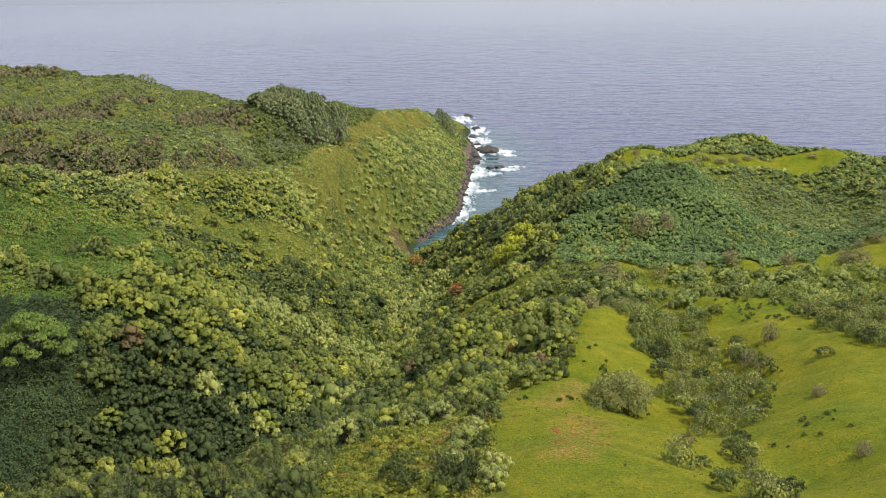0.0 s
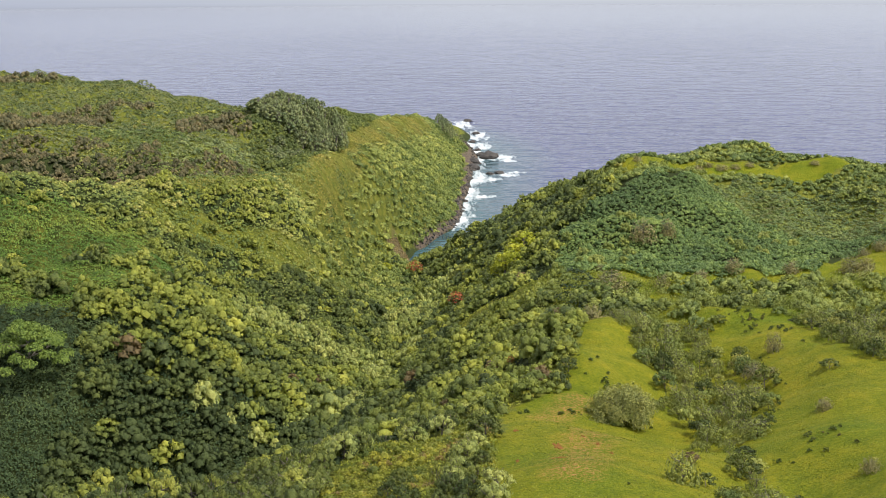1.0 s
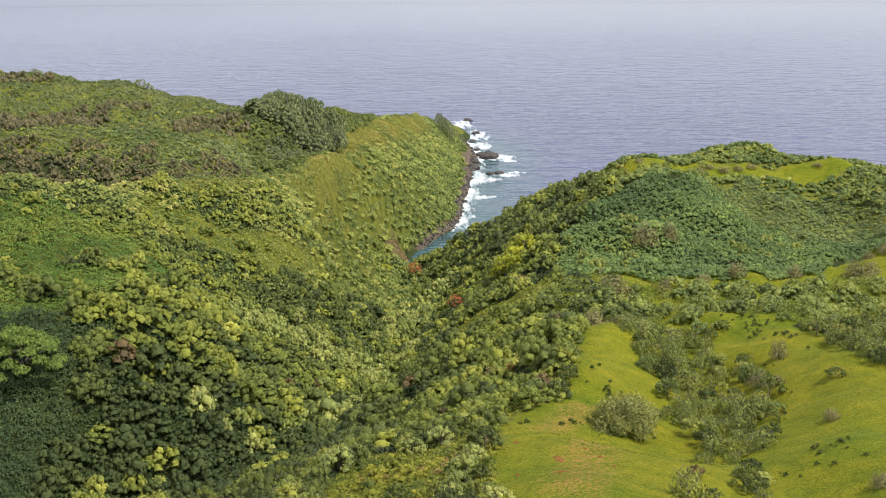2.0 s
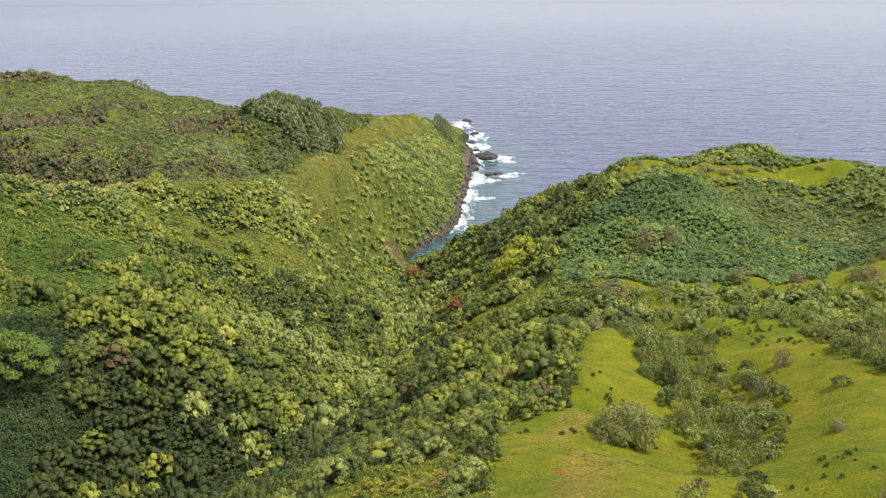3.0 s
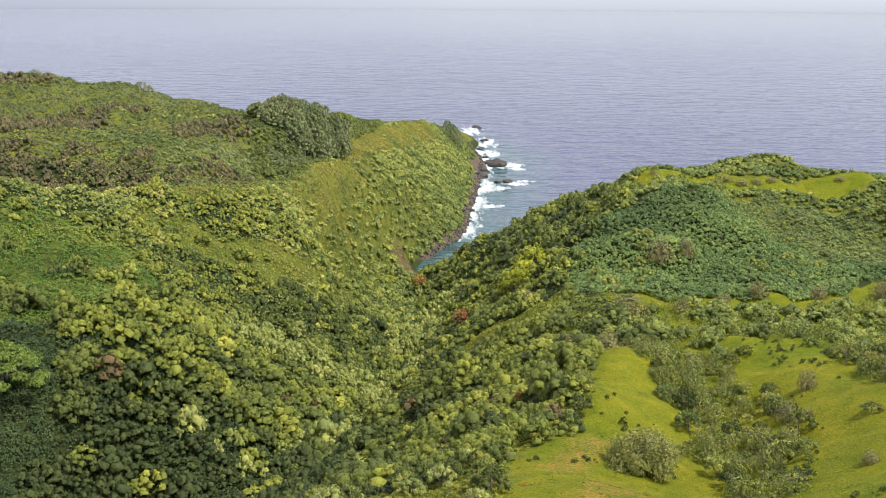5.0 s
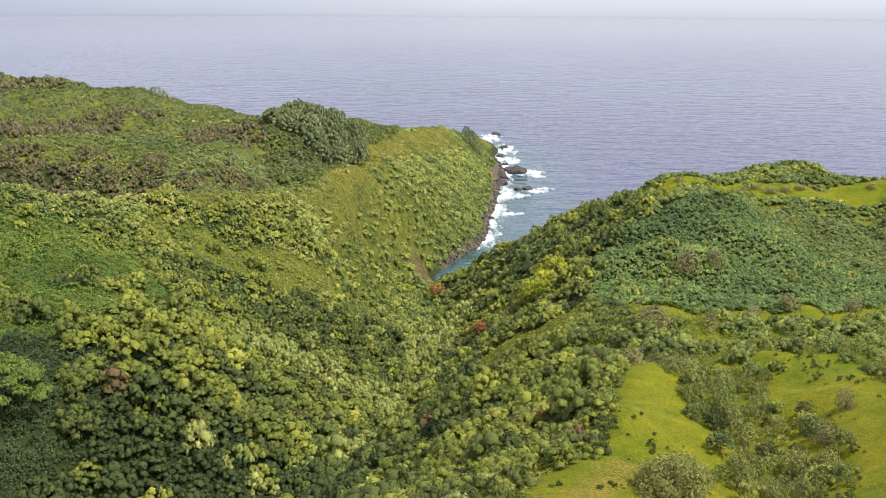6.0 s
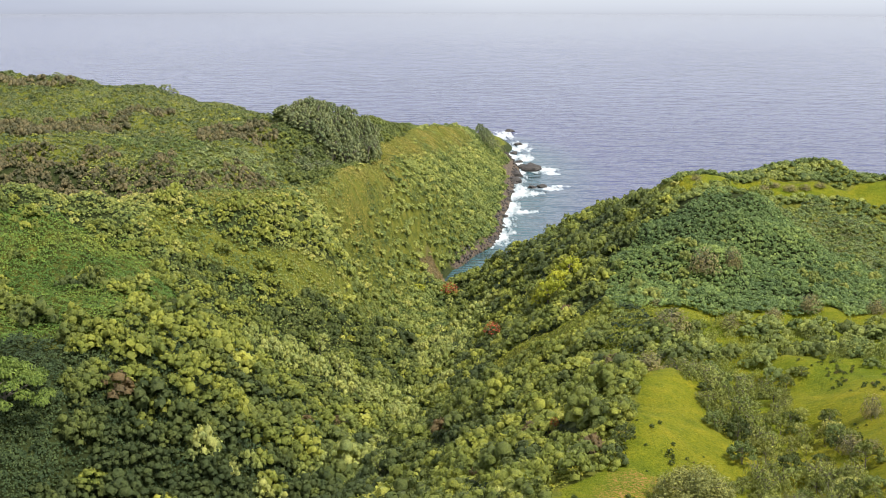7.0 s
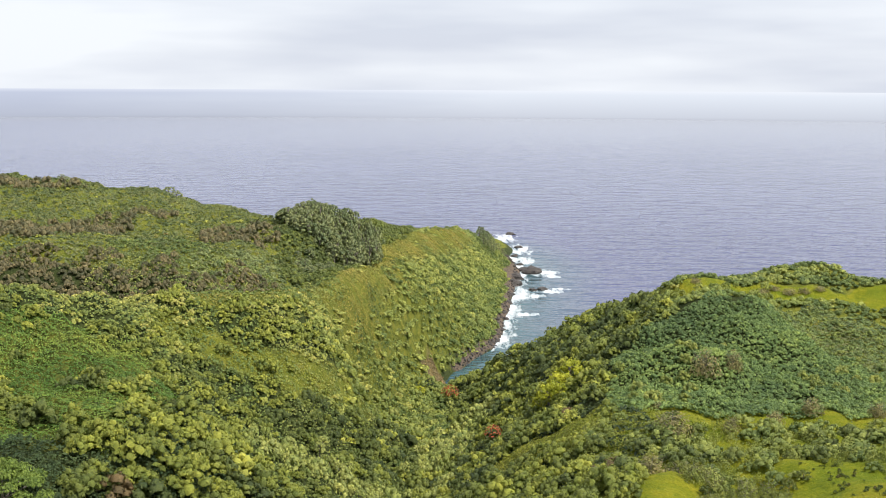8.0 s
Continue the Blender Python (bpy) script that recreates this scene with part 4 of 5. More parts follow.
leaf_cover("headland_fern", "olive fern between the headland shrubs", "fern", lambda x, y: (ground_z(x, y) > 3) & ~((np.abs(y - 868) < 42) & (off(SHORE, x, y) + 2.5 * waves2(x, y, 18, 64) < 6.5)) & ((off(SHORE, x, y) + 1.5 * waves2(x, y, 30, 63) > 1.8) | (y < 690)) & (off(FERN_CREST, x, y) < 60) & (off(FERN_CREST, x, y) > 6 + 3 * waves2(x, y, 20, 5)) & (off(BEACH, x, y) > 11) & (x > -60),
           (-60, 45, 440, 1000), 2.2, 0.8, 0.8, m_slope_low, 19, 5.0)
leaf_cover("spur_grass", "yellow-green grass and fern on the small spur", "grass", lambda x, y: near_spur(x, y) < 4.5 + 1.2 * waves2(x, y, 9, 55), (4, 50, 306, 352), 8.0, 0.4, 0.45, m_sward, 56, 3.0)
leaf_cover("margin_fern", "olive fern and rank grass along the edge of the pasture", "fern", lambda x, y: ((off(MARGIN, x, y) < 3.5 + 1.2 * waves2(x, y, 9, 57)) & ~inside(MEADOW, x, y)) | (off(RIDGE_FERN, x, y) < 5 + 2 * waves2(x, y, 9, 58)),
           (0, 52, 110, 330), 7.0, 0.4, 0.5, m_sward, 59, 3.0)
leaf_cover("beach_scrub", "brown dry scrub on the boulder beach", "scrub", lambda x, y: (off(BEACH, x, y) < 9 + 2 * waves2(x, y, 9, 8)) & (ground_z(x, y) < 12) & (ground_z(x, y) > 0.8),
           (-30, 10, 515, 600), 6.0, 0.6, 0.4, m_dry, 20, 3.0)
leaf_cover("plateau_fern", "smooth light green fern and grass over the plateau", "fern", lambda x, y: (x < np.interp(y, [440, 473, 503, 533, 589, 640], [-64, -53, -49, -45, -40, -34])) & ((y > 464) | (x > -64)) & (ground_z(x, y) > 20),
           (-230, -30, 455, 660), 1.6, 0.95, 0.8, m_moss, 21, 6.0)
in_grass = lambda x, y: inside(MEADOW, x, y) | inside(STRIP, x, y) | inside(HILLTOP, x, y)
leaf_cover("grass_tufts", "short bright green pasture grass tufts", "grass", in_grass, (4, 160, 110, 440), 2.2, 0.20, 0.03, m_tuft, 17, 2.0)

# ---- single trees, shrubs and rocks ----
def part(name, mesh, parent, label=""):
    """A mesh of its own under a thing."""
    ob = new(name, mesh)
    ob.parent = parent
    return tagged(ob, label) if label else ob


def tube(points, radii, sides=6):
    """A tapered limb along points."""
    v, f = [], []
    for i, (p, q) in enumerate(zip(points, radii)):
        d_ = np.array(points[min(i + 1, len(points) - 1)], float) - np.array(points[max(i - 1, 0)], float)
        d_ /= np.linalg.norm(d_)
        a_ = np.cross(d_, [0.31, 0.95, 0.05])
        a_ /= np.linalg.norm(a_)
        b_ = np.cross(d_, a_)
        for k in range(sides):
            t = 2 * math.pi * k / sides
            v.append(np.array(p) + q * (a_ * math.cos(t) + b_ * math.sin(t)))
    for i in range(len(points) - 1):
        for k in range(sides):
            a_, b_ = i * sides + k, i * sides + (k + 1) % sides
            f += [(a_, b_, b_ + sides), (a_, b_ + sides, a_ + sides)]
    return np.array(v), np.array(f)


def wood_mesh(seed, height, limbs, reach, thick, fork=0.45):
    """A bent tapered trunk with limbs that rise into the crown."""
    r = np.random.RandomState(seed)
    lean = r.normal(0, 0.06, 2)
    stem = [(lean[0] * h * height, lean[1] * h * height, h * height - 0.4 * (h == 0)) for h in (0, 0.35, 0.7, 1.0)]
    parts = [tube(stem, [thick * 1.25, thick, thick * 0.7, thick * 0.25])]
    for i in range(limbs):
        h = r.uniform(fork, 0.85)
        a = i * 2.4 + r.uniform(-0.5, 0.5)
        p = np.array([lean[0] * h * height, lean[1] * h * height, h * height])
        e = p + np.array([math.cos(a) * reach, math.sin(a) * reach, height * (1.0 - h) * r.uniform(0.6, 1.1)])
        m = p * 0.5 + e * 0.5 + np.array([0, 0, -0.08 * reach])
        parts.append(tube([p, m, e], [thick * 0.5, thick * 0.35, thick * 0.12], 5))
    v, f = joined(parts)
    return mesh_from("wood", v, f, [m_bark], None, True)


def placed(x, y, turn=0.0, s=1.0, sz=None, dip=0.0):
    return Matrix.Translation((x, y, float(ground_z(x, y)) - dip)) @ Matrix.Rotation(turn, 4, "Z") @ Matrix.Diagonal((s, s, sz or s, 1))


def broadleaf_tree(seed, material, height=5.0, radius=2.4, name="broadleaf_tree"):
    tree = new(name)
    part("trunk", wood_mesh(seed, height * 0.75, 6, radius * 0.65, 0.17), tree)
    v, f = crown(seed + 200, 18, 24, 0.10, 0.66, 0.72, 0.26, 0.45, 0.9)
    part("crown", mesh_from("crown", v * [radius, radius, height * 0.56] + [0, 0, height * 0.26], f, [material], None, True), tree)
    return tree


def umbrella_tree(seed, material, height=4.6, radius=6.8):
    """A wide layered tree seen from above, with its pale limbs between the fans of leaves."""
    r = np.random.RandomState(seed)
    tree = new("umbrella_tree")
    part("trunk", wood_mesh(seed, height * 0.75, 11, radius * 0.75, 0.2, 0.2), tree, "pale grey forking trunk")
    parts = []
    for i in range(34):
        a, q = i * 2.4, radius * math.sqrt((i + 0.4) / 34)
        c = np.array([q * math.cos(a), q * math.sin(a), height * (1.0 - 0.85 * (q / radius) ** 2) + r.normal(0, 0.35)])
        d_ = dome(r, 190, -0.05)
        parts.append(sprays(r, c + d_ * [1.6, 1.6, 0.8] * r.uniform(0.6, 1.0, (190, 1)), d_ + [0, 0, 0.5], 0.36, 0.4))
    v, f = joined(parts)
    part("crown", mesh_from("crown", v, f, [material]), tree)
    return tree


def needle_tree(seed, material):
    tree = new("ironwood_tree")
    part("trunk", wood_mesh(seed, 5.0, 5, 1.2, 0.2), tree)
    v, f = crown(seed + 40, 22, 18, 0.085, 1.0, 0.76, 0.20, 0.7)
    part("crown", mesh_from("crown", v * [2.9, 2.9, 3.6] + [0, 0, 0.7], f, [material], None, True), tree)
    return tree


def shrub(seed, material, radius=1.6, height=2.0):
    bush = new("shrub")
    part("stem", wood_mesh(seed, height * 0.7, 7, radius * 0.6, 0.05, 0.1), bush)
    v, f = crown(seed + 300, 15, 24, 0.11, 0.62, 0.72, 0.23, 0.75, 0.8)
    part("foliage", mesh_from("foliage", v * [radius, radius, height * 0.78] + [0, 0, height * 0.12], f, [material], None, True), bush)
    return bush


def twig_shrub(seed, material, radius=1.6, height=2.4, leaves=260):
    bush = new("twiggy_shrub")
    part("stem", wood_mesh(seed, height * 0.85, 16, radius * 0.75, 0.045, 0.05), bush, "bare grey stems")
    v, f = twiggy(seed + 400, leaves, 0.13 if leaves < 1000 else 0.075)
    part("foliage", mesh_from("foliage", v * [radius, radius, height * 0.85], f, [material]), bush)
    return bush


def flame_tree(seed, height=6.0, radius=2.6):
    """A dark green tree with orange-red flower heads over its top."""
    tree = broadleaf_tree(seed, m_forest_one, height, radius, "flame_tree")
    r = np.random.RandomState(seed)
    d_ = dome(r, 130, 0.25)
    v, f = sprays(r, d_ * [radius * 0.92, radius * 0.92, height * 0.56] * r.uniform(0.93, 1.06, (130, 1)) + [0, 0, height * 0.42], d_, 0.42)
    part("blossom", mesh_from("blossom", v, f, [m_red]), tree, "orange-red flower clusters")
    return tree


def boulder(seed):
    bm_ = bmesh.new()
    bmesh.ops.create_icosphere(bm_, subdivisions=3, radius=1.0)
    r = np.random.RandomState(seed)
    o = Vector(r.uniform(-50, 50, 3))
    for v in bm_.verts:
        q = v.co.copy()
        v.co = q * (0.85 + 0.45 * noise.noise(q * 1.1 + o) + 0.22 * abs(noise.noise(q * 2.7 + o)) + 0.08 * noise.noise(q * 6 + o))
        v.co.z = v.co.z * 0.62
    me_ = bpy.data.meshes.new("boulder")
    bm_.to_mesh(me_), bm_.free()
    me_.materials.append(m_rock)
    return new("boulder", me_)


def soil_patch(seed, x0, y0, rx_, ry_):
    """A bare scar in the turf that follows the ground."""
    r = np.random.RandomState(seed)
    v, f, rings, k = [], [], 4, 22
    turn = np.arange(k) / k * 2 * np.pi
    wob = 1 + sum(0.22 * np.sin(turn * h + r.uniform(0, 6)) for h in (1, 2, 4, 5)) + r.uniform(-0.12, 0.12, k)
    for j in range(rings + 1):
        for i in range(k):
            a = 2 * math.pi * i / k
            q = j / rings * wob[i]
            x_, y_ = x0 + rx_ * q * math.cos(a), y0 + ry_ * q * math.sin(a)
            v.append((x_, y_, float(ground_z(x_, y_)) + 0.07 * (j < rings) - 0.05 * (j == rings)))
    for j in range(rings):
        for i in range(k):
            f.append((j * k + i, (j + 1) * k + i, (j + 1) * k + (i + 1) % k, j * k + (i + 1) % k))
    return tagged(new("soil_patch", mesh_from("soil_patch", v, f, [m_soil], None, True)), "bare red soil scar in the pasture turf", "soil", "soil scars")


def plant_out(kinds, spots, label, category, group, r, dip=0.0):
    """Sets one of the kinds at each spot of (x, y, scale, height scale): the first spots take the kinds themselves."""
    for i, (x_, y_, s_, h_) in enumerate(spots):
        kind = kinds[i % len(kinds)]
        m = placed(x_, y_, r.uniform(0, 6.28), s_, h_, dip * h_)
        if i < len(kinds):
            kind.matrix_basis = m
            tagged(kind, label, category, group)
        else:
            copy = copy_thing(kind, pose(0, 0, 0))
            copy.matrix_basis = m


R1 = np.random.RandomState(77)
x, y = scatter(R1, 22, 125, 120, 312, 3.0)
wander = 1.6 * waves2(x, y, 12, 41)
keep = (inside(SHRUBBERY, x, y) & (R1.uniform(0, 1, len(x)) < np.where(off(RIDGE_FERN, x, y) < 5, 0.3, 0.9))) | (inside(SWALE, x + wander, y) & (R1.uniform(0, 1, len(x)) < np.where(y < 186, 0.18, 0.82)))
x, y = x[keep], y[keep]
front = np.argsort(y)[:290]
shrub_spots = [(float(x[k]), float(y[k]), float(c), float(c) * float(h)) for k, c, h in zip(front, R1.uniform(0.7, 1.6, len(front)), R1.uniform(0.8, 1.4, len(front)))]
rest = np.ones(len(x), bool)
rest[front] = False
x, y = x[rest], y[rest]
c, kind = R1.uniform(1.5, 3.2, len(x)), R1.uniform(0, 1, len(x)) + 0.25 * waves2(x, y, 25, 48)
for mask, mat, name, label in ((kind < 0.45, m_grey, "saddle_shrubs", "grey-green shrubs crowding the saddle"),
                               ((kind >= 0.45) & (kind < 0.8), m_scrub, "saddle_scrub", "yellow-green scrub on the saddle"),
                               (kind >= 0.8, m_forest, "saddle_bushes", "dark green bushes on the saddle")):
    plants(name, label, "shrubs", TWIGGY if mat is m_grey else MID, x[mask], y[mask], c[mask], c[mask] * 1.1, mat, None if mat is m_grey else R1.uniform(0, 0.6, mask.sum()), 0.1, 42)

# the crest of the right hill and the far side of it
x, y = scatter(R1, 40, 190, 396, 462, 2.0)
keep = ~inside(HILLTOP, x, y) & ~inside(DARK_HILL, x, y) & ~inside(HILL_SCRUB, x, y) & (R1.uniform(0, 1, len(x)) < 0.95) & (x > 52 - (y - 400) * 0.1) & (ground_z(x, y) > 20)
x, y = x[keep], y[keep]
c = R1.uniform(1.2, 2.3, len(x))
plants("hilltop_scrub", "low green wind-clipped scrub along the hill crest", "scrub", CLUMP, x, y, c * 0.85, c * 0.8, m_scrub, np.clip(0.15 + 0.3 * waves2(x, y, 14, 69) + R1.normal(0, 0.2, len(x)), 0, 1), 0.05, 43)
x, y = scatter(R1, 84, 195, 366, 414, 3.0)
keep = inside(HILL_SCRUB, x, y) & (waves2(x, y, 30, 53) > -0.45)
x, y = x[keep], y[keep]
c = R1.uniform(0.9, 1.7, len(x))
plants("flank_shrubs", "low green and grey shrubs on the flank of the hill", "shrubs", FAR, x, y, c, c, m_scrub, R1.uniform(0, 0.4, len(x)), 0.15, 54)
x, y = R1.uniform(40, 170, 330), R1.uniform(325, 440, 330)
keep = (inside(DARK_HILL, x, y) | inside(HILLTOP, x, y)) & (waves2(x, y, 50, 44) > 0.3)
x, y = x[keep], y[keep]
c = R1.uniform(1.0, 2.3, len(x))
plants("hill_shrubs", "grey-brown shrubs standing out of the thicket", "shrubs", MID, x, y, c, c * 1.3, m_grey, None, -0.1, 45)
x, y = scatter(R1, 4, 110, 110, 300, 1.0)
keep = inside(MEADOW, x, y) & (R1.uniform(0, 1, len(x)) < 0.0004 + 0.22 * np.clip(waves2(x, y, 20, 46) - 0.95, 0, 2))
x, y = x[keep], y[keep]
for wx, wy, many in ((68, 264, 34), (70, 252, 12), (61, 229, 20), (57, 216, 14), (26, 222, 16), (54, 170, 12)):
    x, y = np.append(x, R1.normal(wx, 2.2, many)), np.append(y, R1.normal(wy, 3.5, many))
c = R1.uniform(0.2, 0.62, len(x))
plants("meadow_weeds", "small dark weeds dotted over the pasture", "weeds", FAR, x, y, c, c * 1.3, m_weed, None, 0.1, 47)

trees = [broadleaf_tree(500 + i, m_forest_one, R1.uniform(4.2, 6.2), R1.uniform(1.9, 2.7)) for i in range(9)]
belt = R1.uniform(0, 1, 30)
SINGLE_TREES += [(3.0 + 5.0 * b_ + R1.normal(0, 1.3), 134 + 54 * b_ + R1.normal(0, 2), R1.uniform(0.45, 0.72), R1.uniform(0.45, 0.8)) for b_ in belt]
SINGLE_TREES += [(-72 + R1.normal(0, 4), 584 + R1.normal(0, 6), R1.uniform(0.9, 1.3), R1.uniform(0.7, 1.0)) for _ in range(9)]
plant_out(trees, SINGLE_TREES, "green broadleaf tree with a billowing crown above the gulch", "tree", "trees of the near spur", R1, 1.2)

green = [shrub(600, m_scrub_one, 1.7, 2.1)] + [shrub(610 + i, m_bush_one, 1.8, 2.3) for i in range(3)] + [shrub(605, m_dark_one, 1.7, 2.2)]
grey = [twig_shrub(620 + i, m_grey_one, 1.7, 2.5, 420) for i in range(3)]
plant_out(green, [p for k, p in enumerate(shrub_spots) if k % 5 > 1], "rounded olive-green shrub in the pasture swale", "shrub", "pasture shrubs", R1)
plant_out(grey, [p for k, p in enumerate(shrub_spots) if k % 5 <= 1], "twiggy grey-green shrub in the pasture swale", "shrub", "twiggy pasture shrubs", R1)

big = new("large_shrub")
part("stem", wood_mesh(640, 3.4, 26, 3.0, 0.07, 0.05), big, "bare grey stems")
tufts = []
for i in range(13):
    a, q = i * 2.4, 3.5 * math.sqrt((i + 0.3) / 13)
    v, f = twiggy(900 + i, 620, 0.12)
    tufts.append((v * [1.75, 1.75, 1.9] + [q * math.cos(a), q * math.sin(a), 2.5 - 0.19 * q * q + R1.uniform(-0.3, 0.3)], f))
v, f = joined(tufts)
part("foliage", mesh_from("foliage", v, f, [leaf_material("ash_green_leaves", [(0.0, (0.285, 0.300, 0.094)), (1.0, (0.295, 0.305, 0.100))], True)]), big)
part("undergrowth", mesh_from("undergrowth", crown(641, 9, 30, 0.12)[0] * [3.7, 3.7, 2.0], crown(641, 9, 30, 0.12)[1], [m_forest_one]), big, "dark green leafy undergrowth")
big.matrix_basis = placed(31.9, 198.0, 0.0, 1.36, 1.5)
tagged(big, "large grey-green twiggy shrub alone on the grass", "shrub")

lone_spots = [(65.4, 234.4, 1.3, 1.7), (58.7, 221.4, 1.6, 1.3), (60.0, 186.8, 1.0, 0.9), (55.4, 153.5, 1.0, 0.9), (67.6, 308.6, 1.3, 1.2), (107.8, 319.3, 2.3, 1.9), (56.4, 296.9, 1.4, 1.3),
              (40.2, 262.0, 2.2, 1.6), (36.0, 268.0, 2.2, 1.7), (44.0, 294.0, 3.0, 2.2), (60.0, 345.0, 2.6, 2.8), (67.0, 348.0, 1.8, 2.4), (90.0, 419.0, 1.6, 0.9), (94.0, 421.0, 1.3, 0.7), (98.0, 420.0, 1.8, 0.9), (103.0, 422.0, 1.5, 0.8), (84.0, 416.0, 1.2, 0.7), (108.0, 424.0, 1.4, 0.7), (75.0, 414.0, 1.3, 0.7), (70.0, 416.0, 1.2, 0.8), (131.0, 429.0, 1.3, 0.7), (61.0, 219.0, 1.0, 0.8)]
x, y = R1.uniform(45, 160, 60), R1.uniform(297, 362, 60)
keep = inside(STRIP, x, y)
lone_spots += [(float(a), float(b), float(c_), float(c_) * 0.9) for a, b, c_ in zip(x[keep][:16], y[keep][:16], R1.uniform(0.8, 1.9, 16))]
plant_out([twig_shrub(650 + i, m_tan_one, 1.6, 2.3, 420) for i in range(3)], lone_spots, "thin tan twiggy shrub standing in the grass", "shrub", "lone twiggy shrubs", R1)
bush_spots = [(68.0, 209.9, 1.15, 0.9), (39.2, 129.7, 1.25, 1.25), (34.1, 150.0, 1.0, 0.9), (44.0, 169.9, 1.2, 1.2), (25.4, 217.5, 1.2, 1.4), (23.6, 216.0, 0.9, 1.2), (86.0, 324.0, 1.0, 0.9)]
plant_out([shrub(660 + i, m_dark_one, 1.7, 2.1) for i in range(2)], bush_spots, "dense dark green rounded bush on the grass", "shrub", "dark bushes", R1)
rusty = shrub(665, leaf_material("rusty_leaves", [(0.0, (0.16, 0.105, 0.055)), (1.0, (0.18, 0.12, 0.06))], True), 1.4, 1.4)
rusty.matrix_basis = placed(34.4, 160.0)
tagged(rusty, "rust-brown dying shrub in the pasture", "shrub")

giant = umbrella_tree(670, m_albizia)
giant.matrix_basis = placed(-89.5, 291.5, 0.6, 1.35, 2.1)
tagged(giant, "wide flat-topped light green tree above the thicket", "tree")

flames = [flame_tree(680 + i) for i in range(2)]
plant_out(flames, [(-2.0, 517.0, 1.5, 1.3), (11.0, 392.0, 1.15, 1.1), (16.1, 286.7, 0.4, 0.5), (16.4, 232.0, 0.32, 0.42)], "dark green tree topped with orange-red blossom", "tree", "flame trees", R1)
limes = [broadleaf_tree(690 + i, m_lime, 6.0, 2.6, "lime_green_tree") for i in range(2)]
plant_out(limes, [(31.5, 385.0, 1.9, 1.7), (28.0, 379.0, 1.6, 1.5), (25.0, 375.0, 1.6, 1.5), (27.0, 369.0, 1.3, 1.3), (-14.0, 531.0, 1.3, 0.8), (23.0, 383.0, 1.0, 1.1), (30.0, 378.0, 1.0, 1.0), (1.5, 556.0, 0.8, 0.7)], "bright yellow-green leafy tree on the slope", "tree", "yellow-green trees", R1)
pales = [broadleaf_tree(700 + i, m_pale_one, 5.5, 2.6, "pale_tree") for i in range(4)]
pale_spots = [(-17 + R1.normal(0, 5), 322 + R1.normal(0, 14), R1.uniform(0.8, 1.2), R1.uniform(0.9, 1.2)) for _ in range(10)] \
    + [(-26 + R1.normal(0, 7), 380 + R1.normal(0, 5), R1.uniform(0.7, 1.1), R1.uniform(0.8, 1.1)) for _ in range(20)] \
    + [(-3 + R1.normal(0, 4), 438 + R1.normal(0, 12), R1.uniform(0.7, 1.1), R1.uniform(0.8, 1.1)) for _ in range(18)]
plant_out(pales, pale_spots, "pale silvery-green tree beside the stream", "tree", "pale stream trees", R1)

spur_pales = [(-10.5, 169.0, 1.15, 1.2), (-8.3, 170.5, 0.95, 1.0), (-15.7, 160.8, 1.0, 1.0), (-13.0, 150.0, 0.9, 0.9), (2.8, 181.0, 1.0, 1.1), (-1.0, 176.0, 0.9, 1.0), (5.8, 159.6, 0.95, 1.0), (4.5, 152.0, 0.8, 0.9), (8.4, 141.0, 0.95, 1.0), (7.6, 134.5, 0.9, 0.9), (7.0, 166.0, 0.8, 0.9), (3.5, 147.7, 0.8, 0.8), (7.0, 194.0, 0.9, 1.0), (10.5, 198.0, 0.7, 0.8), (18.0, 212.0, 0.8, 0.9), (24.0, 225.0, 0.8, 0.9), (27.5, 246.0, 0.8, 0.9), (22.0, 236.0, 0.9, 1.0)]
plant_out([broadleaf_tree(710 + i, m_pale_one, 5.0, 2.4, "pale_tree") for i in range(3)], spur_pales, "pale yellow-green tree on the fern-covered spur", "tree", "pale spur trees", R1, 1.1)
spur_bushes = [(8.8, 172.8, 1.55, 1.65), (-2.4, 146.5, 1.25, 1.3), (-2.0, 138.0, 1.2, 1.2), (-3.9, 141.5, 1.0, 1.1), (5.0, 138.5, 1.1, 1.3), (7.6, 176.0, 0.8, 0.9), (7.5, 157.0, 0.8, 1.1), (-0.6, 176.5, 1.0, 1.5), (-7.6, 175.0, 1.0, 1.3), (7.3, 189.5, 0.9, 1.5)]
plant_out([shrub(715 + i, m_dark_one, 1.8, 2.4) for i in range(2)], spur_bushes, "dense dark green bush among the fern of the spur", "shrub", "spur bushes", R1)

x, y = scatter(R1, -80, -30, 548, 600, 2.4)
keep = (np.hypot((x + 55) / 25, (y - 586) / 30) < 1) & (y < 578)
x, y = x[keep], y[keep]
c = R1.uniform(1.5, 2.4, len(x))
plants("ironwood_understorey", "dark green bushes at the foot of the ironwoods", "shrubs", FAR, x, y, c, c * 1.2, m_forest, R1.uniform(0.0, 0.3, len(x)), 0.1, 74)
irons = [needle_tree(720 + i, m_iron_one) for i in range(4)]
iron_spots = []
for _ in range(124):
    a, q = R1.uniform(0, 6.28), math.sqrt(R1.uniform(0, 1))
    h_ = R1.uniform(0.88, 1.1) * (1.75 + 0.50 * q * math.cos(a) - 0.18 * q * q)
    iron_spots.append((-53 + 21 * q * math.cos(a), 590 + 20 * q * math.sin(a), R1.uniform(1.2, 1.55), h_))
iron_spots += [(-55 + R1.uniform(-9, 8), 551 + R1.uniform(-9, 9), R1.uniform(0.7, 1.0), R1.uniform(0.5, 0.8)) for _ in range(24)]
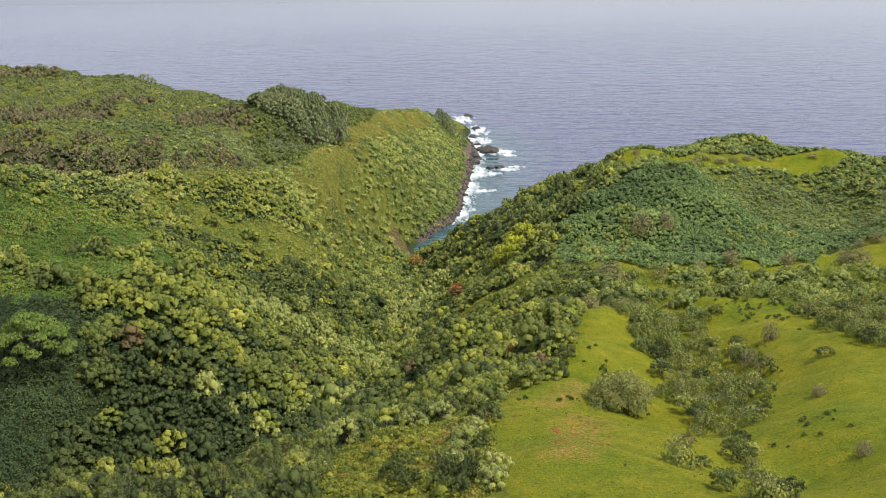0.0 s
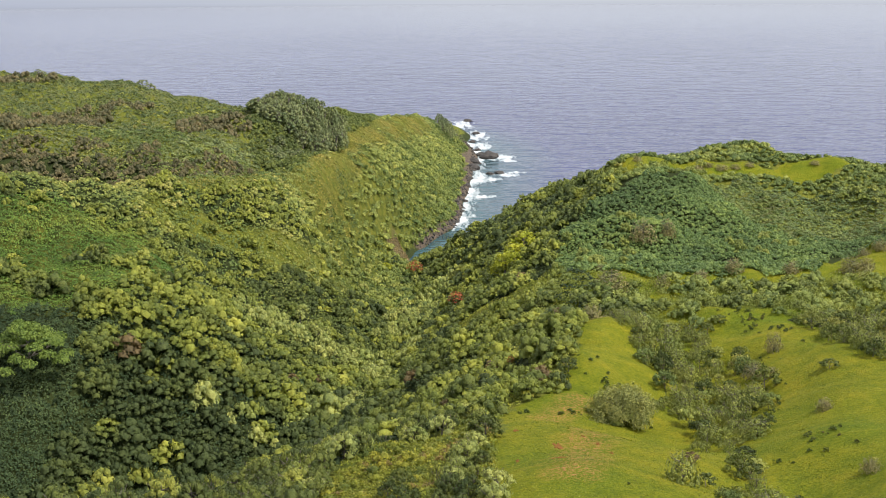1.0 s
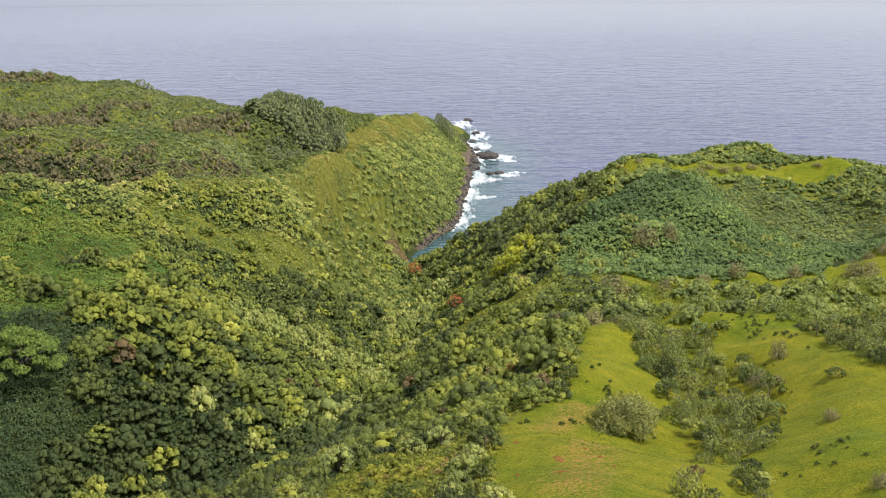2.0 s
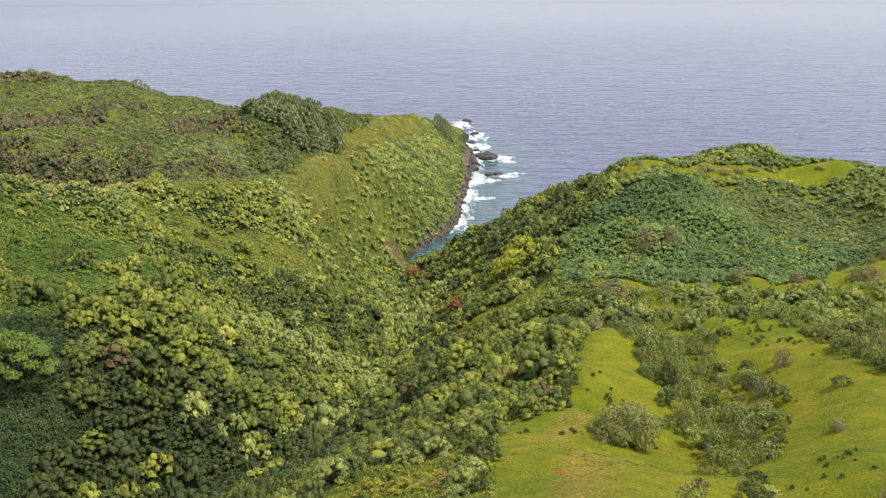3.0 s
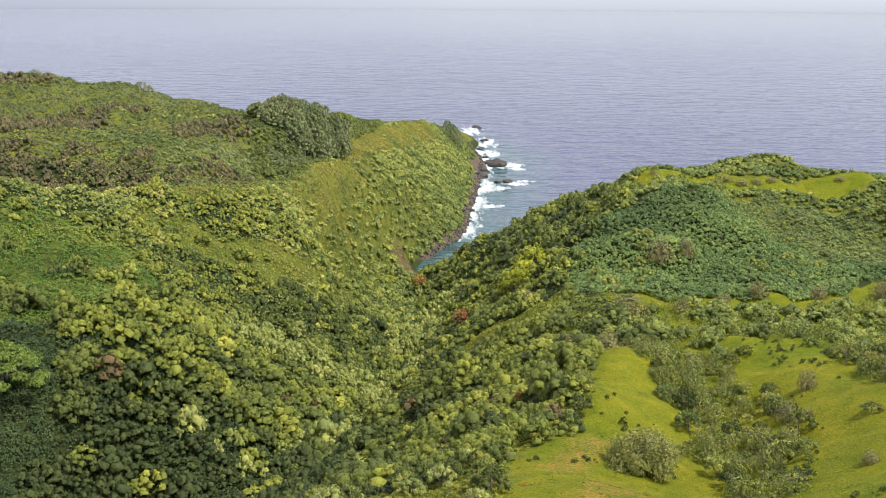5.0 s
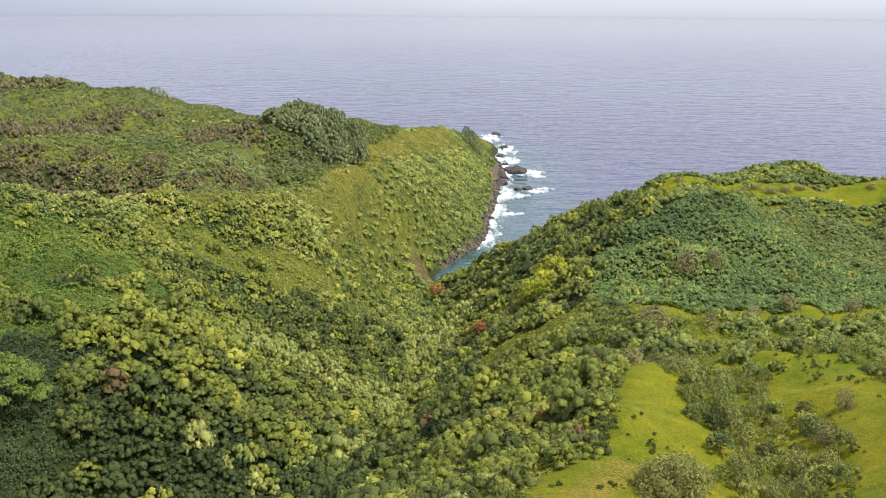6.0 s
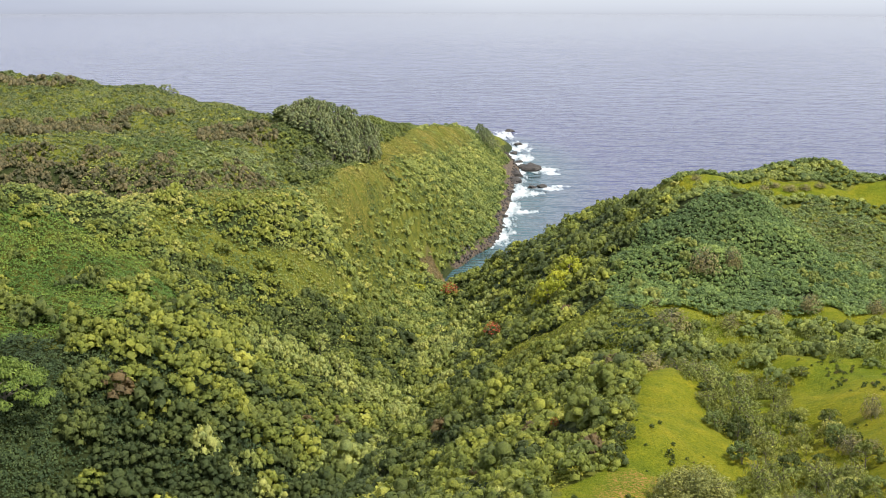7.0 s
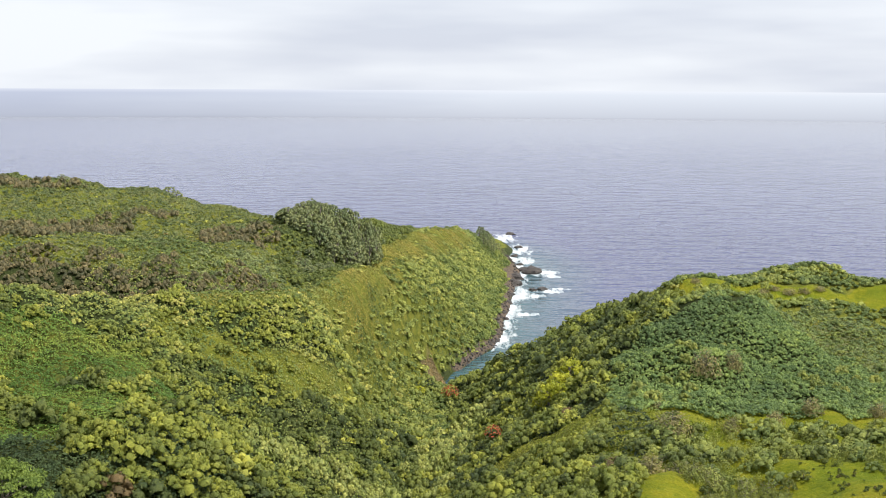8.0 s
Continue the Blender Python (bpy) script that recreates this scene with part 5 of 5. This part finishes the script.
iron_spots += [(19 + R1.uniform(-6, 7), 897 + R1.uniform(-12, 22), R1.uniform(0.9, 1.2), R1.uniform(1.1, 1.6)) for _ in range(18)]
iron_spots += [(-183, 640, 1.2, 0.9), (-177, 641, 1.1, 0.8), (-180, 637, 1.0, 0.6), (-164, 640, 0.9, 0.6), (-189, 642, 1.1, 0.7), (-130, 625, 1.2, 0.75), (-126, 622, 1.1, 0.8), (-122, 620, 0.9, 0.6), (30, 926, 0.7, 0.9), (31, 917, 0.6, 0.8)]
plant_out(irons, iron_spots, "feathery dark grey-green ironwood tree near the cliff", "tree", "ironwood trees", R1)

rocks = [boulder(740 + i) for i in range(5)]
rock_spots = [(45, 1025, 5.5), (42, 1112, 6), (48, 893, 8), (44, 905, 6), (51, 823, 6), (45, 820, 5), (40, 974, 5), (42, 930, 4.5), (36, 866, 7), (34, 840, 6.5), (31, 803, 5.5),
              (28, 772, 5), (25, 722, 4.5), (22, 692, 3.6), (19, 662, 3.4), (12, 638, 2.8), (4, 610, 2.6), (-1, 598, 2.2), (8, 624, 2.6)]
for k, (x_, y_, s_) in enumerate(rock_spots):
    s_ *= 1.0 if 835 < y_ < 910 else 0.65
    m = Matrix.Translation((x_, y_, 0.1)) @ Matrix.Rotation(R1.uniform(0, 6.28), 4, "Z") @ Matrix.Diagonal((s_, s_ * R1.uniform(0.7, 1.2), s_ * R1.uniform(0.6, 0.95), 1))
    if k < 5:
        rocks[k].matrix_basis = m
        tagged(rocks[k], "wet black basalt boulder washed by surf", "rock", "shore boulders")
    else:
        copy_thing(rocks[k % 5], pose(0, 0, 0)).matrix_basis = m

x, y = [], []
for (x0, y0), (x1, y1) in zip(SHORE[:-1], SHORE[1:]):
    t = R1.uniform(0, 1, 26)
    x += list(x0 + (x1 - x0) * t + R1.normal(0.3, 1.3, 26))
    y += list(y0 + (y1 - y0) * t)
x, y = np.array(x), np.array(y)
stones = [(ICO_V * np.random.RandomState(790 + i).uniform(0.55, 1.25, (12, 1)) * [1, 1, 0.8] + [0, 0, 0.15], ICO_F) for i in range(5)]
c = R1.uniform(0.4, 1.2, len(x))
plants("shore_rocks", "broken black rocks at the foot of the cliffs", "rocks", stones, x, y, c, c, m_rock, None, 0.0, 49)

for k, (x_, y_, a, b) in enumerate([(16.9, 155.2, 1.2, 1.9), (17.9, 166.0, 0.8, 2.6), (12.1, 158.5, 0.35, 1.0), (13.1, 176.0, 0.5, 1.4), (23.4, 167.0, 0.35, 0.9), (24.6, 162.4, 0.3, 0.8), (22.0, 171.0, 0.3, 0.8)]):
    soil_patch(760 + k, x_, y_, a * 0.7, b * 0.7)
